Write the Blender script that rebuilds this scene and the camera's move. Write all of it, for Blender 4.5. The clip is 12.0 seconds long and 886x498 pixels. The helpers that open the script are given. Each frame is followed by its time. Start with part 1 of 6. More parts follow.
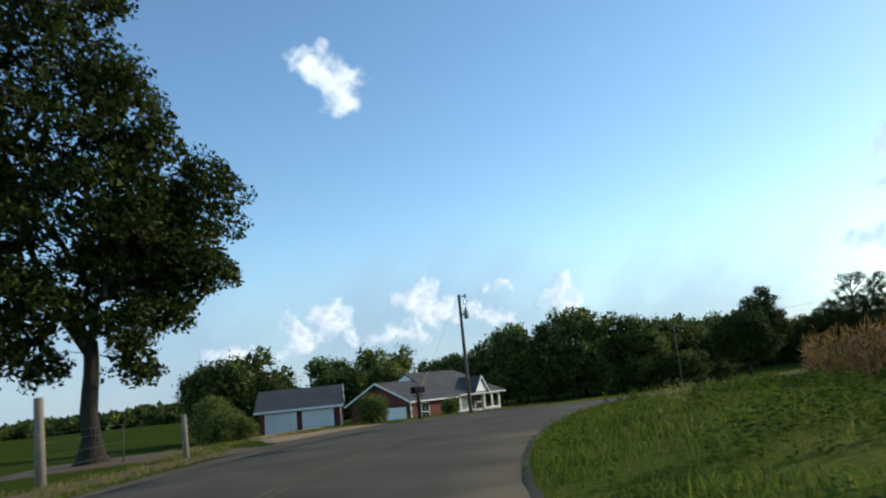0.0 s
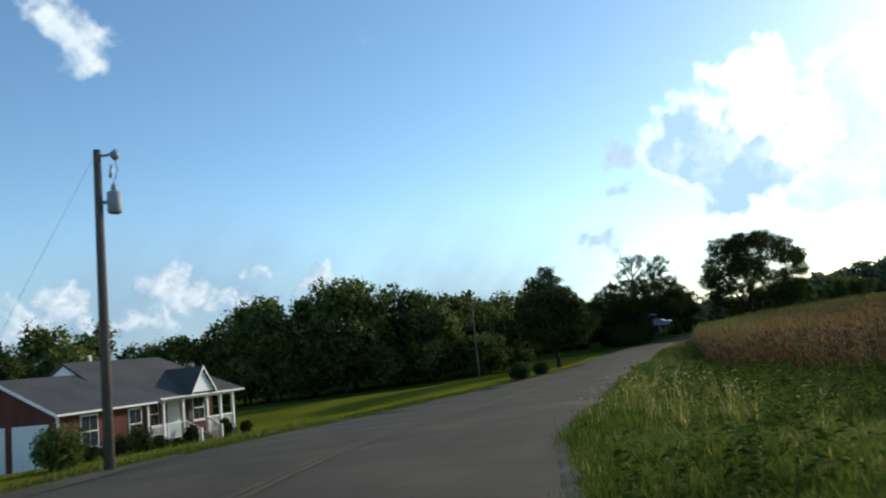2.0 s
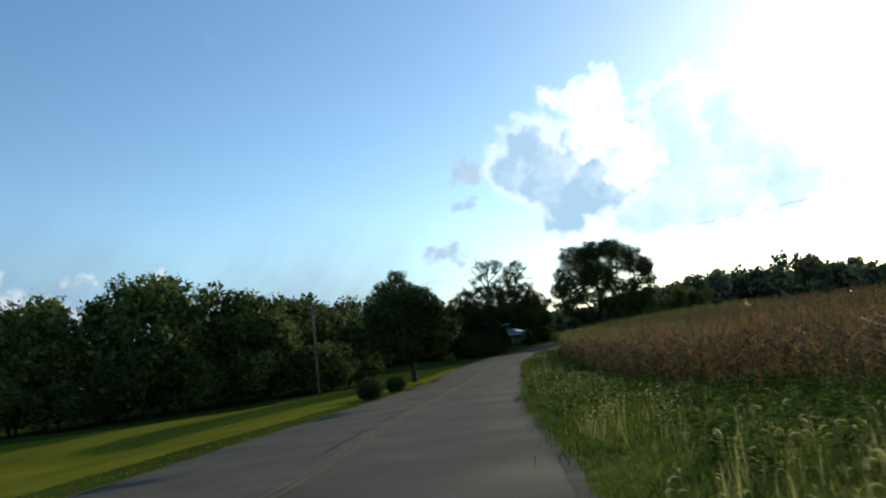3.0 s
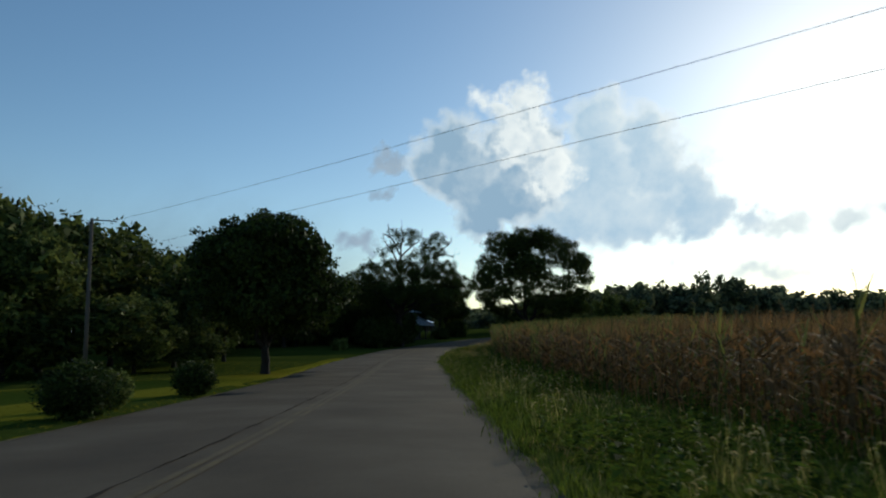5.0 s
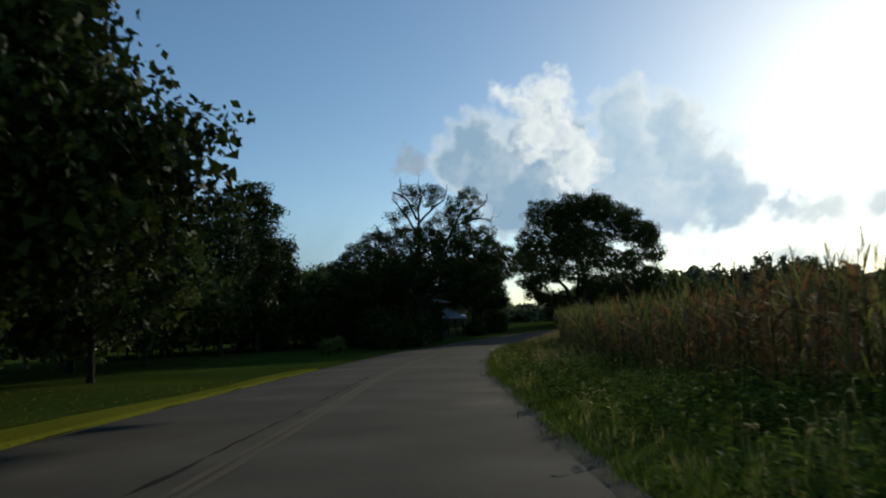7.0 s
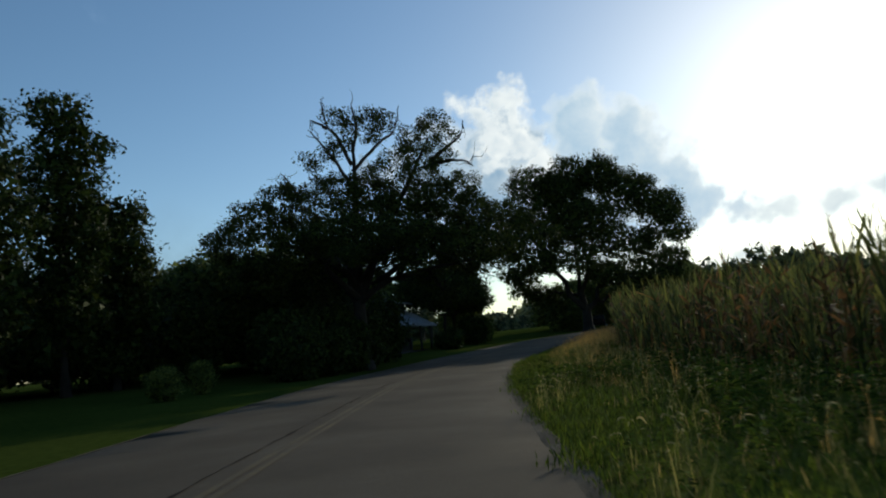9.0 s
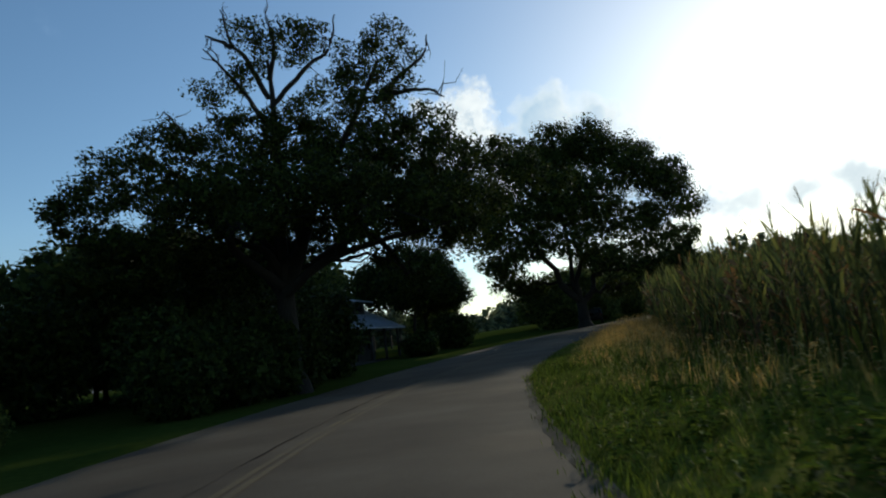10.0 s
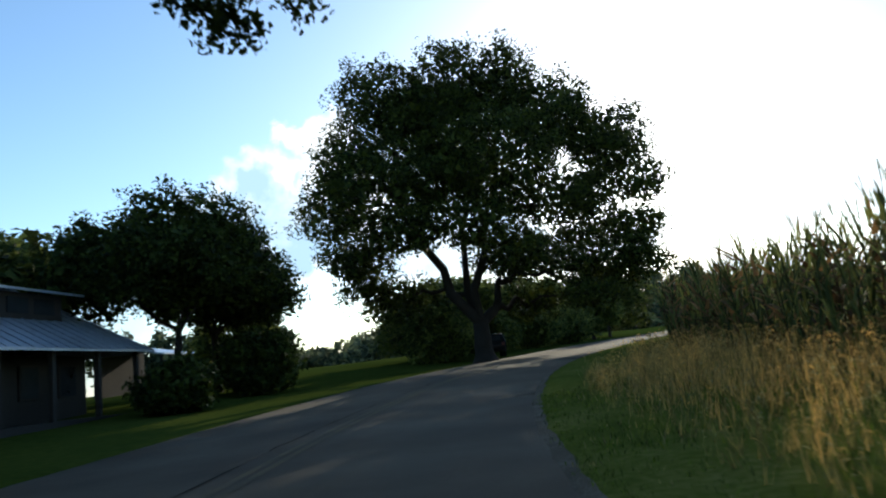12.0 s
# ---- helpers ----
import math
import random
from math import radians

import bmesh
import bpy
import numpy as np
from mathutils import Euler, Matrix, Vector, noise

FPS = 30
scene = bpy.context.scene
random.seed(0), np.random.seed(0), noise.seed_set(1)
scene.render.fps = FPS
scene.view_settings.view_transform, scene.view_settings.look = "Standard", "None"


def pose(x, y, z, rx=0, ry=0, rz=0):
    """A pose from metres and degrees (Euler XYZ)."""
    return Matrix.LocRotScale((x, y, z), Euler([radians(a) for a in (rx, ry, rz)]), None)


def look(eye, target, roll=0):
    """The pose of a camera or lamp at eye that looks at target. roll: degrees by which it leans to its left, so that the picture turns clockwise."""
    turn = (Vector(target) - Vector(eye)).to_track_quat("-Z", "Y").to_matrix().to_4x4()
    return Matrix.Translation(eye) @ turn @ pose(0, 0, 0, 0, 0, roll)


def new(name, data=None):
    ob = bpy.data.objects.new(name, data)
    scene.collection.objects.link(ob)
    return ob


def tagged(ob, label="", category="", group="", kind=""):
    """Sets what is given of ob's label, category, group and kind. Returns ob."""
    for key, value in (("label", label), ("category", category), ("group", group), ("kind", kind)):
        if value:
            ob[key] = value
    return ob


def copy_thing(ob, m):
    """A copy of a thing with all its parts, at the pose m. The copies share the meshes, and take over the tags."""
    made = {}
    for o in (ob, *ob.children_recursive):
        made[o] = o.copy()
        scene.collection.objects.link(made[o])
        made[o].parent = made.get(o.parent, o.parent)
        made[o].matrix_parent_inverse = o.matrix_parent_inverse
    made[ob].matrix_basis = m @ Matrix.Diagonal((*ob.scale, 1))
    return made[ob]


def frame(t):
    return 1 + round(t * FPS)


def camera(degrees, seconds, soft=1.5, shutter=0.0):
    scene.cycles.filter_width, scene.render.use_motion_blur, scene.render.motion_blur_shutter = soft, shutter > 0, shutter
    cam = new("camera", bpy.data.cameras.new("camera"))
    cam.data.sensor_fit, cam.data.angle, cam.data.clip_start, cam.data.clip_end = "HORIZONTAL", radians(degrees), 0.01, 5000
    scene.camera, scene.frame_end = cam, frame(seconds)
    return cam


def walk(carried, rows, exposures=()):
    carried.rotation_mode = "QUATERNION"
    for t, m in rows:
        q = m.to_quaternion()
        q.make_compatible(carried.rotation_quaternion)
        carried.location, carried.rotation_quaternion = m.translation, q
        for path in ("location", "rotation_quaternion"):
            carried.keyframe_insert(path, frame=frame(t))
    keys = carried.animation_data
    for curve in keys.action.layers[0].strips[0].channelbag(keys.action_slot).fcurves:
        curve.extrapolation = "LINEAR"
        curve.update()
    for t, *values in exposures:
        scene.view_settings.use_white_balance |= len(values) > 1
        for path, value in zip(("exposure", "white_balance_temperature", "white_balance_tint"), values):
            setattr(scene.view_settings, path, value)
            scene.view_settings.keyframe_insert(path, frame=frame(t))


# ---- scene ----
import collections

# ---- camera and walk ----
cam = camera(61.7, 12.0, soft=2.0, shutter=0.15)
METRES, EYE, TILT, LEAN, TURN = 150.0, 1.4, 10.7, 5.7, 0.0
ROWS = [
    (0.0, 0.0, 0.0, 0.0, -0.0, 0.0, -0.0),
    (0.5, 0.0011, 0.0397, -0.0075, -3.2, -1.13, -1.29),
    (1.0, 0.003, 0.0789, -0.0139, -7.76, 0.2, -0.6),
    (1.5, 0.0092, 0.1175, -0.0202, -13.18, -0.0, -2.4),
    (2.0, 0.0185, 0.1529, -0.0261, -18.27, -0.31, -2.77),
    (2.5, 0.0309, 0.1868, -0.0311, -23.89, 0.4, -2.56),
    (3.0, 0.0477, 0.2227, -0.0369, -30.1, 1.34, -3.9),
    (5.0, 0.1361, 0.3557, -0.0574, -37.07, 1.74, -10.64),
    (5.5, 0.1609, 0.3893, -0.062, -37.6, 1.15, -8.94),
    (6.0, 0.186, 0.4232, -0.0668, -36.16, 0.14, -8.82),
    (6.5, 0.2114, 0.4576, -0.0716, -35.52, 0.93, -8.77),
    (7.0, 0.238, 0.4939, -0.0763, -34.99, 1.4, -8.57),
    (9.0, 0.3427, 0.6346, -0.0918, -37.91, 2.87, -6.27),
    (9.5, 0.3689, 0.6672, -0.0952, -38.95, 3.77, -5.43),
    (10.0, 0.3966, 0.6996, -0.098, -40.07, 3.46, -3.98),
    (10.5, 0.425, 0.7315, -0.1004, -42.02, 4.02, -7.27),
    (11.0, 0.4545, 0.7632, -0.1025, -43.52, 4.89, -7.37),
    (11.5, 0.4852, 0.7918, -0.1045, -46.29, 6.07, -5.94),
    (12.0, 0.5182, 0.8206, -0.106, -51.21, 7.11, -5.84),
]
EXPOSURES = [(0.0, 0.68, 6450, 4), (1.5, 0.54, 6350, 4), (3.0, 0.3, 6300, 3), (5.0, -0.36, 6250, 2), (7.0, -0.42, 6300, 3), (9.0, -0.34, 6300, 3), (10.0, -0.24, 6250, 3), (11.0, 0.06, 6250, 4), (11.5, 0.44, 6250, 5), (12.0, 0.7, 6300, 5)]
walk(cam, [(t, pose(0, 0, EYE, TILT, LEAN, TURN) @ pose(METRES * x, METRES * y, METRES * z, 90 + pitch, roll, yaw)) for t, x, y, z, yaw, pitch, roll in ROWS], EXPOSURES)

# ---- world and sun ----
SUN_AZ, SUN_EL = 68.3, 18.0
world = bpy.data.worlds.new("world")
scene.world = world
world.use_nodes = True
wn, wl = world.node_tree.nodes, world.node_tree.links
sky = wn.new("ShaderNodeTexSky")
sky.sky_type = "NISHITA"
sky.sun_disc = False
sky.sun_elevation, sky.sun_rotation = radians(SUN_EL), radians(SUN_AZ)
sky.altitude, sky.air_density, sky.dust_density, sky.ozone_density = 200, 1.0, 0.45, 2.2
tint = wn.new("ShaderNodeHueSaturation")
tint.inputs["Saturation"].default_value = 1.08
wl.new(sky.outputs[0], tint.inputs["Color"])
wl.new(tint.outputs[0], wn["Background"].inputs[0])
wn["Background"].inputs[1].default_value = 0.14
sun_lamp = bpy.data.lights.new("sun", "SUN")
sun_lamp.energy, sun_lamp.angle, sun_lamp.color = 2.4, radians(0.6), (1.0, 0.87, 0.68)
sun = new("sun", sun_lamp)
sun_way = Vector((math.sin(radians(SUN_AZ)) * math.cos(radians(SUN_EL)), math.cos(radians(SUN_AZ)) * math.cos(radians(SUN_EL)), math.sin(radians(SUN_EL))))
sun.matrix_world = look(sun_way * 100, (0, 0, 0))

# ---- clouds: far sheets of sky behind everything ----
def cloud_material(name, shade, light, soft, rough, size, opacity, rim):
    """Depth into the cloud and its tone come with the sheet; noise tears the rim and mottles the billows."""
    m = bpy.data.materials.new(name)
    m.use_nodes = True
    n, l = m.node_tree.nodes, m.node_tree.links
    n.remove(n["Principled BSDF"])
    uv, deep, tone = n.new("ShaderNodeUVMap"), n.new("ShaderNodeAttribute"), n.new("ShaderNodeAttribute")
    deep.attribute_name, tone.attribute_name = "deep", "tone"
    tear, mottle = n.new("ShaderNodeTexNoise"), n.new("ShaderNodeTexNoise")
    for q, k, d in ((tear, size, 10), (mottle, size * 0.55, 9)):
        q.inputs["Scale"].default_value, q.inputs["Detail"].default_value, q.inputs["Roughness"].default_value = k, d, 0.62
        l.new(uv.outputs[0], q.inputs["Vector"])

    def op(kind, a, b):
        k = n.new("ShaderNodeMath")
        k.operation = kind
        for i, q in enumerate((a, b)):
            if isinstance(q, (int, float)):
                k.inputs[i].default_value = q
            else:
                l.new(q, k.inputs[i])
        return k.outputs[0]

    torn = op("ADD", deep.outputs["Fac"], op("MULTIPLY", op("SUBTRACT", tear.outputs[0], 0.5), rough))
    ra = n.new("ShaderNodeMapRange")
    ra.interpolation_type = "SMOOTHSTEP"
    l.new(torn, ra.inputs[0])
    ra.inputs[1].default_value, ra.inputs[2].default_value, ra.inputs[4].default_value = 0.0, soft, opacity
    ramp = n.new("ShaderNodeValToRGB")
    e = ramp.color_ramp.elements
    e[0].position, e[1].position = 0.0, 1.0
    e[0].color, e[1].color = (*shade, 1), (*light, 1)
    thin = n.new("ShaderNodeMapRange")
    thin.interpolation_type = "SMOOTHSTEP"
    l.new(torn, thin.inputs[0])
    thin.inputs[1].default_value, thin.inputs[2].default_value, thin.inputs[3].default_value, thin.inputs[4].default_value = soft * 0.3, soft * 0.6 + 0.75, rim, 0.0
    tones = op("ADD", op("ADD", tone.outputs["Fac"], thin.outputs[0]), op("MULTIPLY", op("SUBTRACT", mottle.outputs[0], 0.5), 1.2))
    l.new(tones, ramp.inputs[0])
    em, tr, mix = n.new("ShaderNodeEmission"), n.new("ShaderNodeBsdfTransparent"), n.new("ShaderNodeMixShader")
    l.new(ramp.outputs[0], em.inputs[0])
    l.new(ra.outputs[0], mix.inputs[0])
    l.new(tr.outputs[0], mix.inputs[1])
    l.new(em.outputs[0], mix.inputs[2])
    l.new(mix.outputs[0], n["Material Output"].inputs["Surface"])
    return m


def billows(puffs, rng, kids):
    """Smaller puffs on the rims of the given ones, and smaller still on theirs."""
    out, last = list(puffs), list(puffs)
    for level in range(kids):
        fresh = []
        for a, e, w, h in last:
            for _ in range(9 if level == 0 else 5):
                g = rng.uniform(-0.5, math.pi + 0.5)
                r = rng.uniform(0.22, 0.42) * min(w, h)
                fresh.append((a + math.cos(g) * w * 0.86, e + math.sin(g) * h * 0.86, r * 1.1, r))
        out, last = out + fresh, fresh
    return out


def cloud(puffs, shade, light, label, dist=2400.0, kids=2, rim=0.0, relief=0.0, base=0.5, soft=0.35, rough=0.5, size=0.9, opacity=1.0, glow=0.0, swell=0.0, grain=0.2, seed=1):
    """A curved sheet far off. Puffs: (az, el, half width, half height) in degrees. rim: how bright thin edges shine; relief: how far the side to the sun is lighter; glow: how far it lightens near the sun."""
    rng = np.random.RandomState(seed)
    a0, a1 = min(p[0] - p[2] for p in puffs) - 1.5, max(p[0] + p[2] for p in puffs) + 1.5
    e0, e1 = max(0.3, min(p[1] - p[3] for p in puffs) - 1), max(p[1] + p[3] for p in puffs) + 1.5
    na, ne = int((a1 - a0) / grain) + 2, int((e1 - e0) / grain) + 2
    A, E = np.meshgrid(np.linspace(a0, a1, na), np.linspace(e0, e1, ne))
    # a little warp, so that no puff stays a plain round
    wa = A + 0.42 * np.sin(1.3 * E + 0.7 * A + seed) + 0.17 * np.sin(3.1 * A - 2.3 * E) + 0.08 * np.sin(7.3 * E + 4.1 * A)
    we = E + 0.34 * np.sin(1.1 * A - 0.9 * E + seed) + 0.15 * np.sin(2.9 * A + 2.2 * E) + 0.08 * np.sin(6.7 * A - 5.2 * E)
    total, side = np.full(A.shape, 1e-9), np.zeros(A.shape)
    for a, e, w, h in billows(puffs, rng, kids):
        u, v = (wa - a) / w, (we - e) / h
        r = np.hypot(u, v)
        weight = np.exp(np.clip((1 - r) * min(w, h), -4, 8) * 5.0)
        to = np.array([SUN_AZ - a, SUN_EL - e]) / math.hypot(SUN_AZ - a, SUN_EL - e)
        side += weight * (u * to[0] + v * to[1]) / np.maximum(1, r)
        total += weight
    deep, side = np.log(total) / 5.0 - 0.35 + swell, side / total
    tone = base + relief * side + glow * np.exp(-np.hypot(A - SUN_AZ, E - SUN_EL) / 9.0)
    R, Q = np.radians(A), np.radians(E)
    v = np.stack([40 + dist * np.sin(R) * np.cos(Q), 70 + dist * np.cos(R) * np.cos(Q), dist * np.sin(Q)], -1).reshape(-1, 3)
    i, j = np.meshgrid(np.arange(ne - 1), np.arange(na - 1), indexing="ij")
    f = np.stack([i * na + j, i * na + j + 1, (i + 1) * na + j + 1, (i + 1) * na + j], -1).reshape(-1, 4)
    me = bpy.data.meshes.new("cloud")
    me.from_pydata(v.tolist(), [], f.tolist())
    uv = me.uv_layers.new(name="UVMap")
    uv.data.foreach_set("uv", np.stack([A.ravel(), E.ravel()], -1)[f.ravel()].astype(np.float32).ravel())
    for key, values in (("deep", deep), ("tone", tone)):
        me.attributes.new(key, "FLOAT", "POINT").data.foreach_set("value", values.astype(np.float32).ravel())
    me.materials.append(cloud_material("cloud", shade, light, soft, rough, size, opacity, rim))
    tagged(new("cloud", me), label, "cloud", kind="structure")


WHITE, GREY = (1.25, 1.24, 1.22), (0.39, 0.55, 0.73)
cloud([(-25, 1.6, 26, 13.0), (-2, 1.6, 26, 13.0), (18, 1.6, 24, 11.0)], (0.21, 0.31, 0.46), (0.24, 0.33, 0.45), "pale blue-grey haze low over the horizon", dist=2450.0, kids=0, soft=11.0, rough=4.0, size=0.12, grain=1.0)
cloud([(50.4, 15.6, 2.8, 2.8), (53.6, 15.4, 2.2, 2.3), (49.8, 12.0, 3.8, 3.6), (54.4, 12.6, 3.0, 2.8), (57.0, 11.2, 2.2, 2.2), (57.6, 9.0, 2.6, 2.4), (53.0, 9.0, 4.7, 2.8), (48.0, 8.8, 4.4, 2.8), (60.6, 8.0, 2.2, 1.3)], (0.59, 0.76, 0.94), WHITE, "pale grey part of the great cumulus", dist=2420.0, rim=0.45, relief=0.2, base=0.08, glow=0.55, soft=0.9, rough=1.7, size=0.5, swell=0.3, seed=2)
cloud([(37.6, 15.2, 1.9, 1.5), (39.4, 14.6, 2.4, 2.4), (37.6, 13.0, 2.8, 2.2), (40.0, 11.8, 3.2, 2.8), (41.5, 9.4, 2.4, 2.6), (43.5, 11.0, 3.2, 3.2), (44.0, 14.4, 3.2, 3.4)], GREY, WHITE, "great grey-blue cumulus against the light", rim=0.5, relief=0.22, base=0.06, soft=0.9, rough=1.7, size=0.5, swell=0.3, seed=3)
cloud([(41.0, 18.4, 1.0, 1.4), (42.6, 17.2, 1.5, 1.8), (44.6, 18.2, 1.8, 1.5), (45.8, 17.6, 1.3, 2.0), (43.6, 15.4, 2.2, 1.7), (45.4, 15.2, 1.9, 2.2), (44.0, 13.8, 2.4, 1.1), (46.6, 13.2, 1.6, 2.0), (47.4, 11.8, 1.5, 1.4), (45.6, 11.2, 1.1, 1.3)], (0.5, 0.64, 0.8), WHITE, "bright billows on the great cumulus", dist=2380.0, rim=0.3, relief=0.35, base=0.62, soft=0.8, rough=1.6, size=0.9, swell=0.1, seed=4)
cloud([(63.5, 7.6, 2.8, 1.5), (67.0, 8.0, 3.4, 1.8), (71.5, 8.0, 3.6, 1.8), (76.5, 8.8, 4.0, 2.0), (81.0, 9.0, 4.0, 1.7), (85.0, 9.4, 3.4, 1.7), (62.0, 4.6, 8.0, 1.3), (74.0, 4.8, 9.0, 1.4)], (0.58, 0.69, 0.8), (1.2, 1.2, 1.2), "pale grey cloud bank low in the bright sky", rim=0.4, relief=0.2, base=0.25, glow=0.5, soft=1.8, rough=1.8, size=0.4, opacity=0.9, swell=0.7, seed=5)
cloud([(-9.6, 25.8, 1.5, 1.4), (-8.2, 24.7, 1.6, 1.5), (-6.9, 23.8, 1.6, 1.6), (-6.9, 22.8, 1.4, 1.2)], (0.36, 0.5, 0.68), (0.66, 0.69, 0.72), "small bright white cumulus high in the blue", relief=0.3, base=0.85, soft=1.1, rough=1.6, size=0.7, swell=0.35, seed=6, grain=0.12)
cloud([(-12.3, 5.0, 1.2, 1.5), (-11.8, 4.2, 1.8, 0.9), (-9.5, 6.2, 1.2, 1.2), (-8.8, 5.3, 1.4, 1.1), (-2.6, 7.0, 1.5, 1.4), (-1.5, 6.1, 1.7, 1.2), (0.1, 6.2, 1.2, 0.9), (9.1, 6.4, 1.0, 1.4), (9.0, 5.5, 1.8, 0.9), (4.1, 7.3, 1.6, 0.5), (-5.0, 4.4, 3.0, 0.9), (-17.0, 3.6, 2.8, 1.3), (3.0, 5.2, 2.4, 0.8)], (0.19, 0.3, 0.46), (0.74, 0.75, 0.77), "low row of white cumulus above the woods", relief=0.6, base=0.6, soft=0.75, rough=1.2, size=1.1, swell=0.24, seed=7, grain=0.12)
cloud([(33.8, 13.6, 1.5, 1.0), (31.4, 7.0, 1.3, 0.6), (33.2, 11.0, 0.8, 0.5), (30.6, 7.6, 1.0, 0.45)], (0.36, 0.47, 0.62), (0.6, 0.7, 0.82), "small grey-blue cloud scraps", base=0.25, soft=0.6, rough=1.0, size=0.9, kids=1, swell=0.45, seed=8)
cloud([(13.6, 24.9, 1.4, 0.8)], (0.3, 0.46, 0.74), (0.36, 0.53, 0.8), "faint wisp of cloud in the blue", rough=1.2, size=0.8, soft=1.4, opacity=0.5)

# ---- materials ----
def material(name, base, rough=0.8, dark=None, scale=1.0, fine=12.0, bump=0.0, metal=0.0, island=0.0, obj=0.0, spec=0.3, light=None):
    """Noise at two scales between a dark and a light tone of the base colour, with roughness and relief."""
    m = bpy.data.materials.new(name)
    m.use_nodes = True
    n, l = m.node_tree.nodes, m.node_tree.links
    b = n["Principled BSDF"]
    b.inputs["Roughness"].default_value = rough
    b.inputs["Metallic"].default_value = metal
    b.inputs["Specular IOR Level"].default_value = spec
    dark = dark or tuple(c * 0.6 for c in base)
    light = light or tuple(min(1, c * 1.25) for c in base)
    tc = n.new("ShaderNodeTexCoord")
    n1, n2 = n.new("ShaderNodeTexNoise"), n.new("ShaderNodeTexNoise")
    for q, s in ((n1, scale), (n2, fine)):
        q.inputs["Scale"].default_value = s
        q.inputs["Detail"].default_value = 6
        l.new(tc.outputs["Object"], q.inputs["Vector"])
    add = n.new("ShaderNodeMath")
    add.operation = "MULTIPLY_ADD"
    l.new(n1.outputs[0], add.inputs[0])
    add.inputs[1].default_value = 0.55
    half = n.new("ShaderNodeMath")
    half.operation = "MULTIPLY"
    l.new(n2.outputs[0], half.inputs[0])
    half.inputs[1].default_value = 0.45
    l.new(half.outputs[0], add.inputs[2])
    last = add.outputs[0]
    for amount, node, out in ((island, "ShaderNodeNewGeometry", "Random Per Island"), (obj, "ShaderNodeObjectInfo", "Random")):
        if amount:
            g, k = n.new(node), n.new("ShaderNodeMath")
            sub = n.new("ShaderNodeMath")
            sub.operation = "SUBTRACT"
            l.new(g.outputs[out], sub.inputs[0])
            sub.inputs[1].default_value = 0.5
            k.operation = "MULTIPLY_ADD"
            l.new(sub.outputs[0], k.inputs[0])
            k.inputs[1].default_value = amount
            l.new(last, k.inputs[2])
            last = k.outputs[0]
    ramp = n.new("ShaderNodeValToRGB")
    e = ramp.color_ramp.elements
    e[0].position, e[1].position = 0.28, 0.72
    e[0].color, e[1].color = (*dark, 1), (*light, 1)
    mid = e.new(0.5)
    mid.color = (*base, 1)
    l.new(last, ramp.inputs[0])
    l.new(ramp.outputs[0], b.inputs["Base Color"])
    if bump:
        bp = n.new("ShaderNodeBump")
        bp.inputs["Strength"].default_value = bump
        bp.inputs["Distance"].default_value = 0.02
        l.new(n2.outputs[0], bp.inputs["Height"])
        l.new(bp.outputs[0], b.inputs["Normal"])
    return m


def leafy(name, base, through_light=0.35, spread=0.9, rough=0.6, spec=0.2):
    """A leaf: a glossy side, and light that shines through; every leaf has a tone of its own."""
    m = material(name, base, rough, dark=tuple(c * 0.45 for c in base), light=(base[0] * 1.7, base[1] * 1.45, base[2] * 1.2), scale=0.5, fine=3.0, island=spread, spec=spec)
    n, l = m.node_tree.nodes, m.node_tree.links
    b, out = n["Principled BSDF"], n["Material Output"]
    tr = n.new("ShaderNodeBsdfTranslucent")
    src = b.inputs["Base Color"].links[0].from_socket
    l.new(src, tr.inputs["Color"])
    mix = n.new("ShaderNodeMixShader")
    mix.inputs[0].default_value = through_light
    l.new(b.outputs[0], mix.inputs[1])
    l.new(tr.outputs[0], mix.inputs[2])
    l.new(mix.outputs[0], out.inputs["Surface"])
    return m


M_ASPHALT = material("asphalt", (0.099, 0.08, 0.056), 0.92, dark=(0.062, 0.05, 0.038), light=(0.152, 0.125, 0.09), scale=0.45, fine=60, bump=0.25, spec=0.08)
# Grass tone, darkened to stand in for shade beyond the lawn as well.
M_GROUND = material("grass_ground", (0.046, 0.064, 0.012), 0.95, dark=(0.028, 0.042, 0.008), light=(0.08, 0.092, 0.018), scale=0.12, fine=5, bump=0.5, spec=0.0)
M_VERGE = material("verge_soil_and_grass", (0.1, 0.112, 0.02), 0.95, dark=(0.045, 0.062, 0.012), light=(0.2, 0.175, 0.05), scale=0.35, fine=9, bump=0.6, spec=0.0)
# Mown lawn's yellow-green, with sunlight put into the colour.
M_LAWN_SUNLIT = material("sunlit_mown_lawn", (0.15, 0.145, 0.016), 0.95, dark=(0.075, 0.085, 0.01), light=(0.2, 0.175, 0.024), scale=0.16, fine=6, bump=0.5, spec=0.0)
M_GRASS = leafy("grass_blade", (0.105, 0.15, 0.021), 0.36, spec=0.08, rough=0.8)
M_STRAW = leafy("dry_grass_blade", (0.27, 0.23, 0.09), 0.45, spec=0.06, rough=0.8)
M_WEED = leafy("weed_leaf", (0.085, 0.135, 0.022), 0.4, spec=0.06, rough=0.8)
M_LAWN = leafy("lawn_blade", (0.15, 0.15, 0.015), 0.5, spec=0.05, rough=0.8)
M_FOXTAIL = leafy("foxtail", (0.5, 0.35, 0.12), 0.55, spec=0.08)
M_FOXHEAD = leafy("foxtail_bristles", (0.42, 0.39, 0.2), 0.65, 0.4, spec=0.05, rough=0.8)
M_FOXTAIL_GREEN = leafy("green_foxtail", (0.25, 0.25, 0.085), 0.45, spec=0.05, rough=0.8)
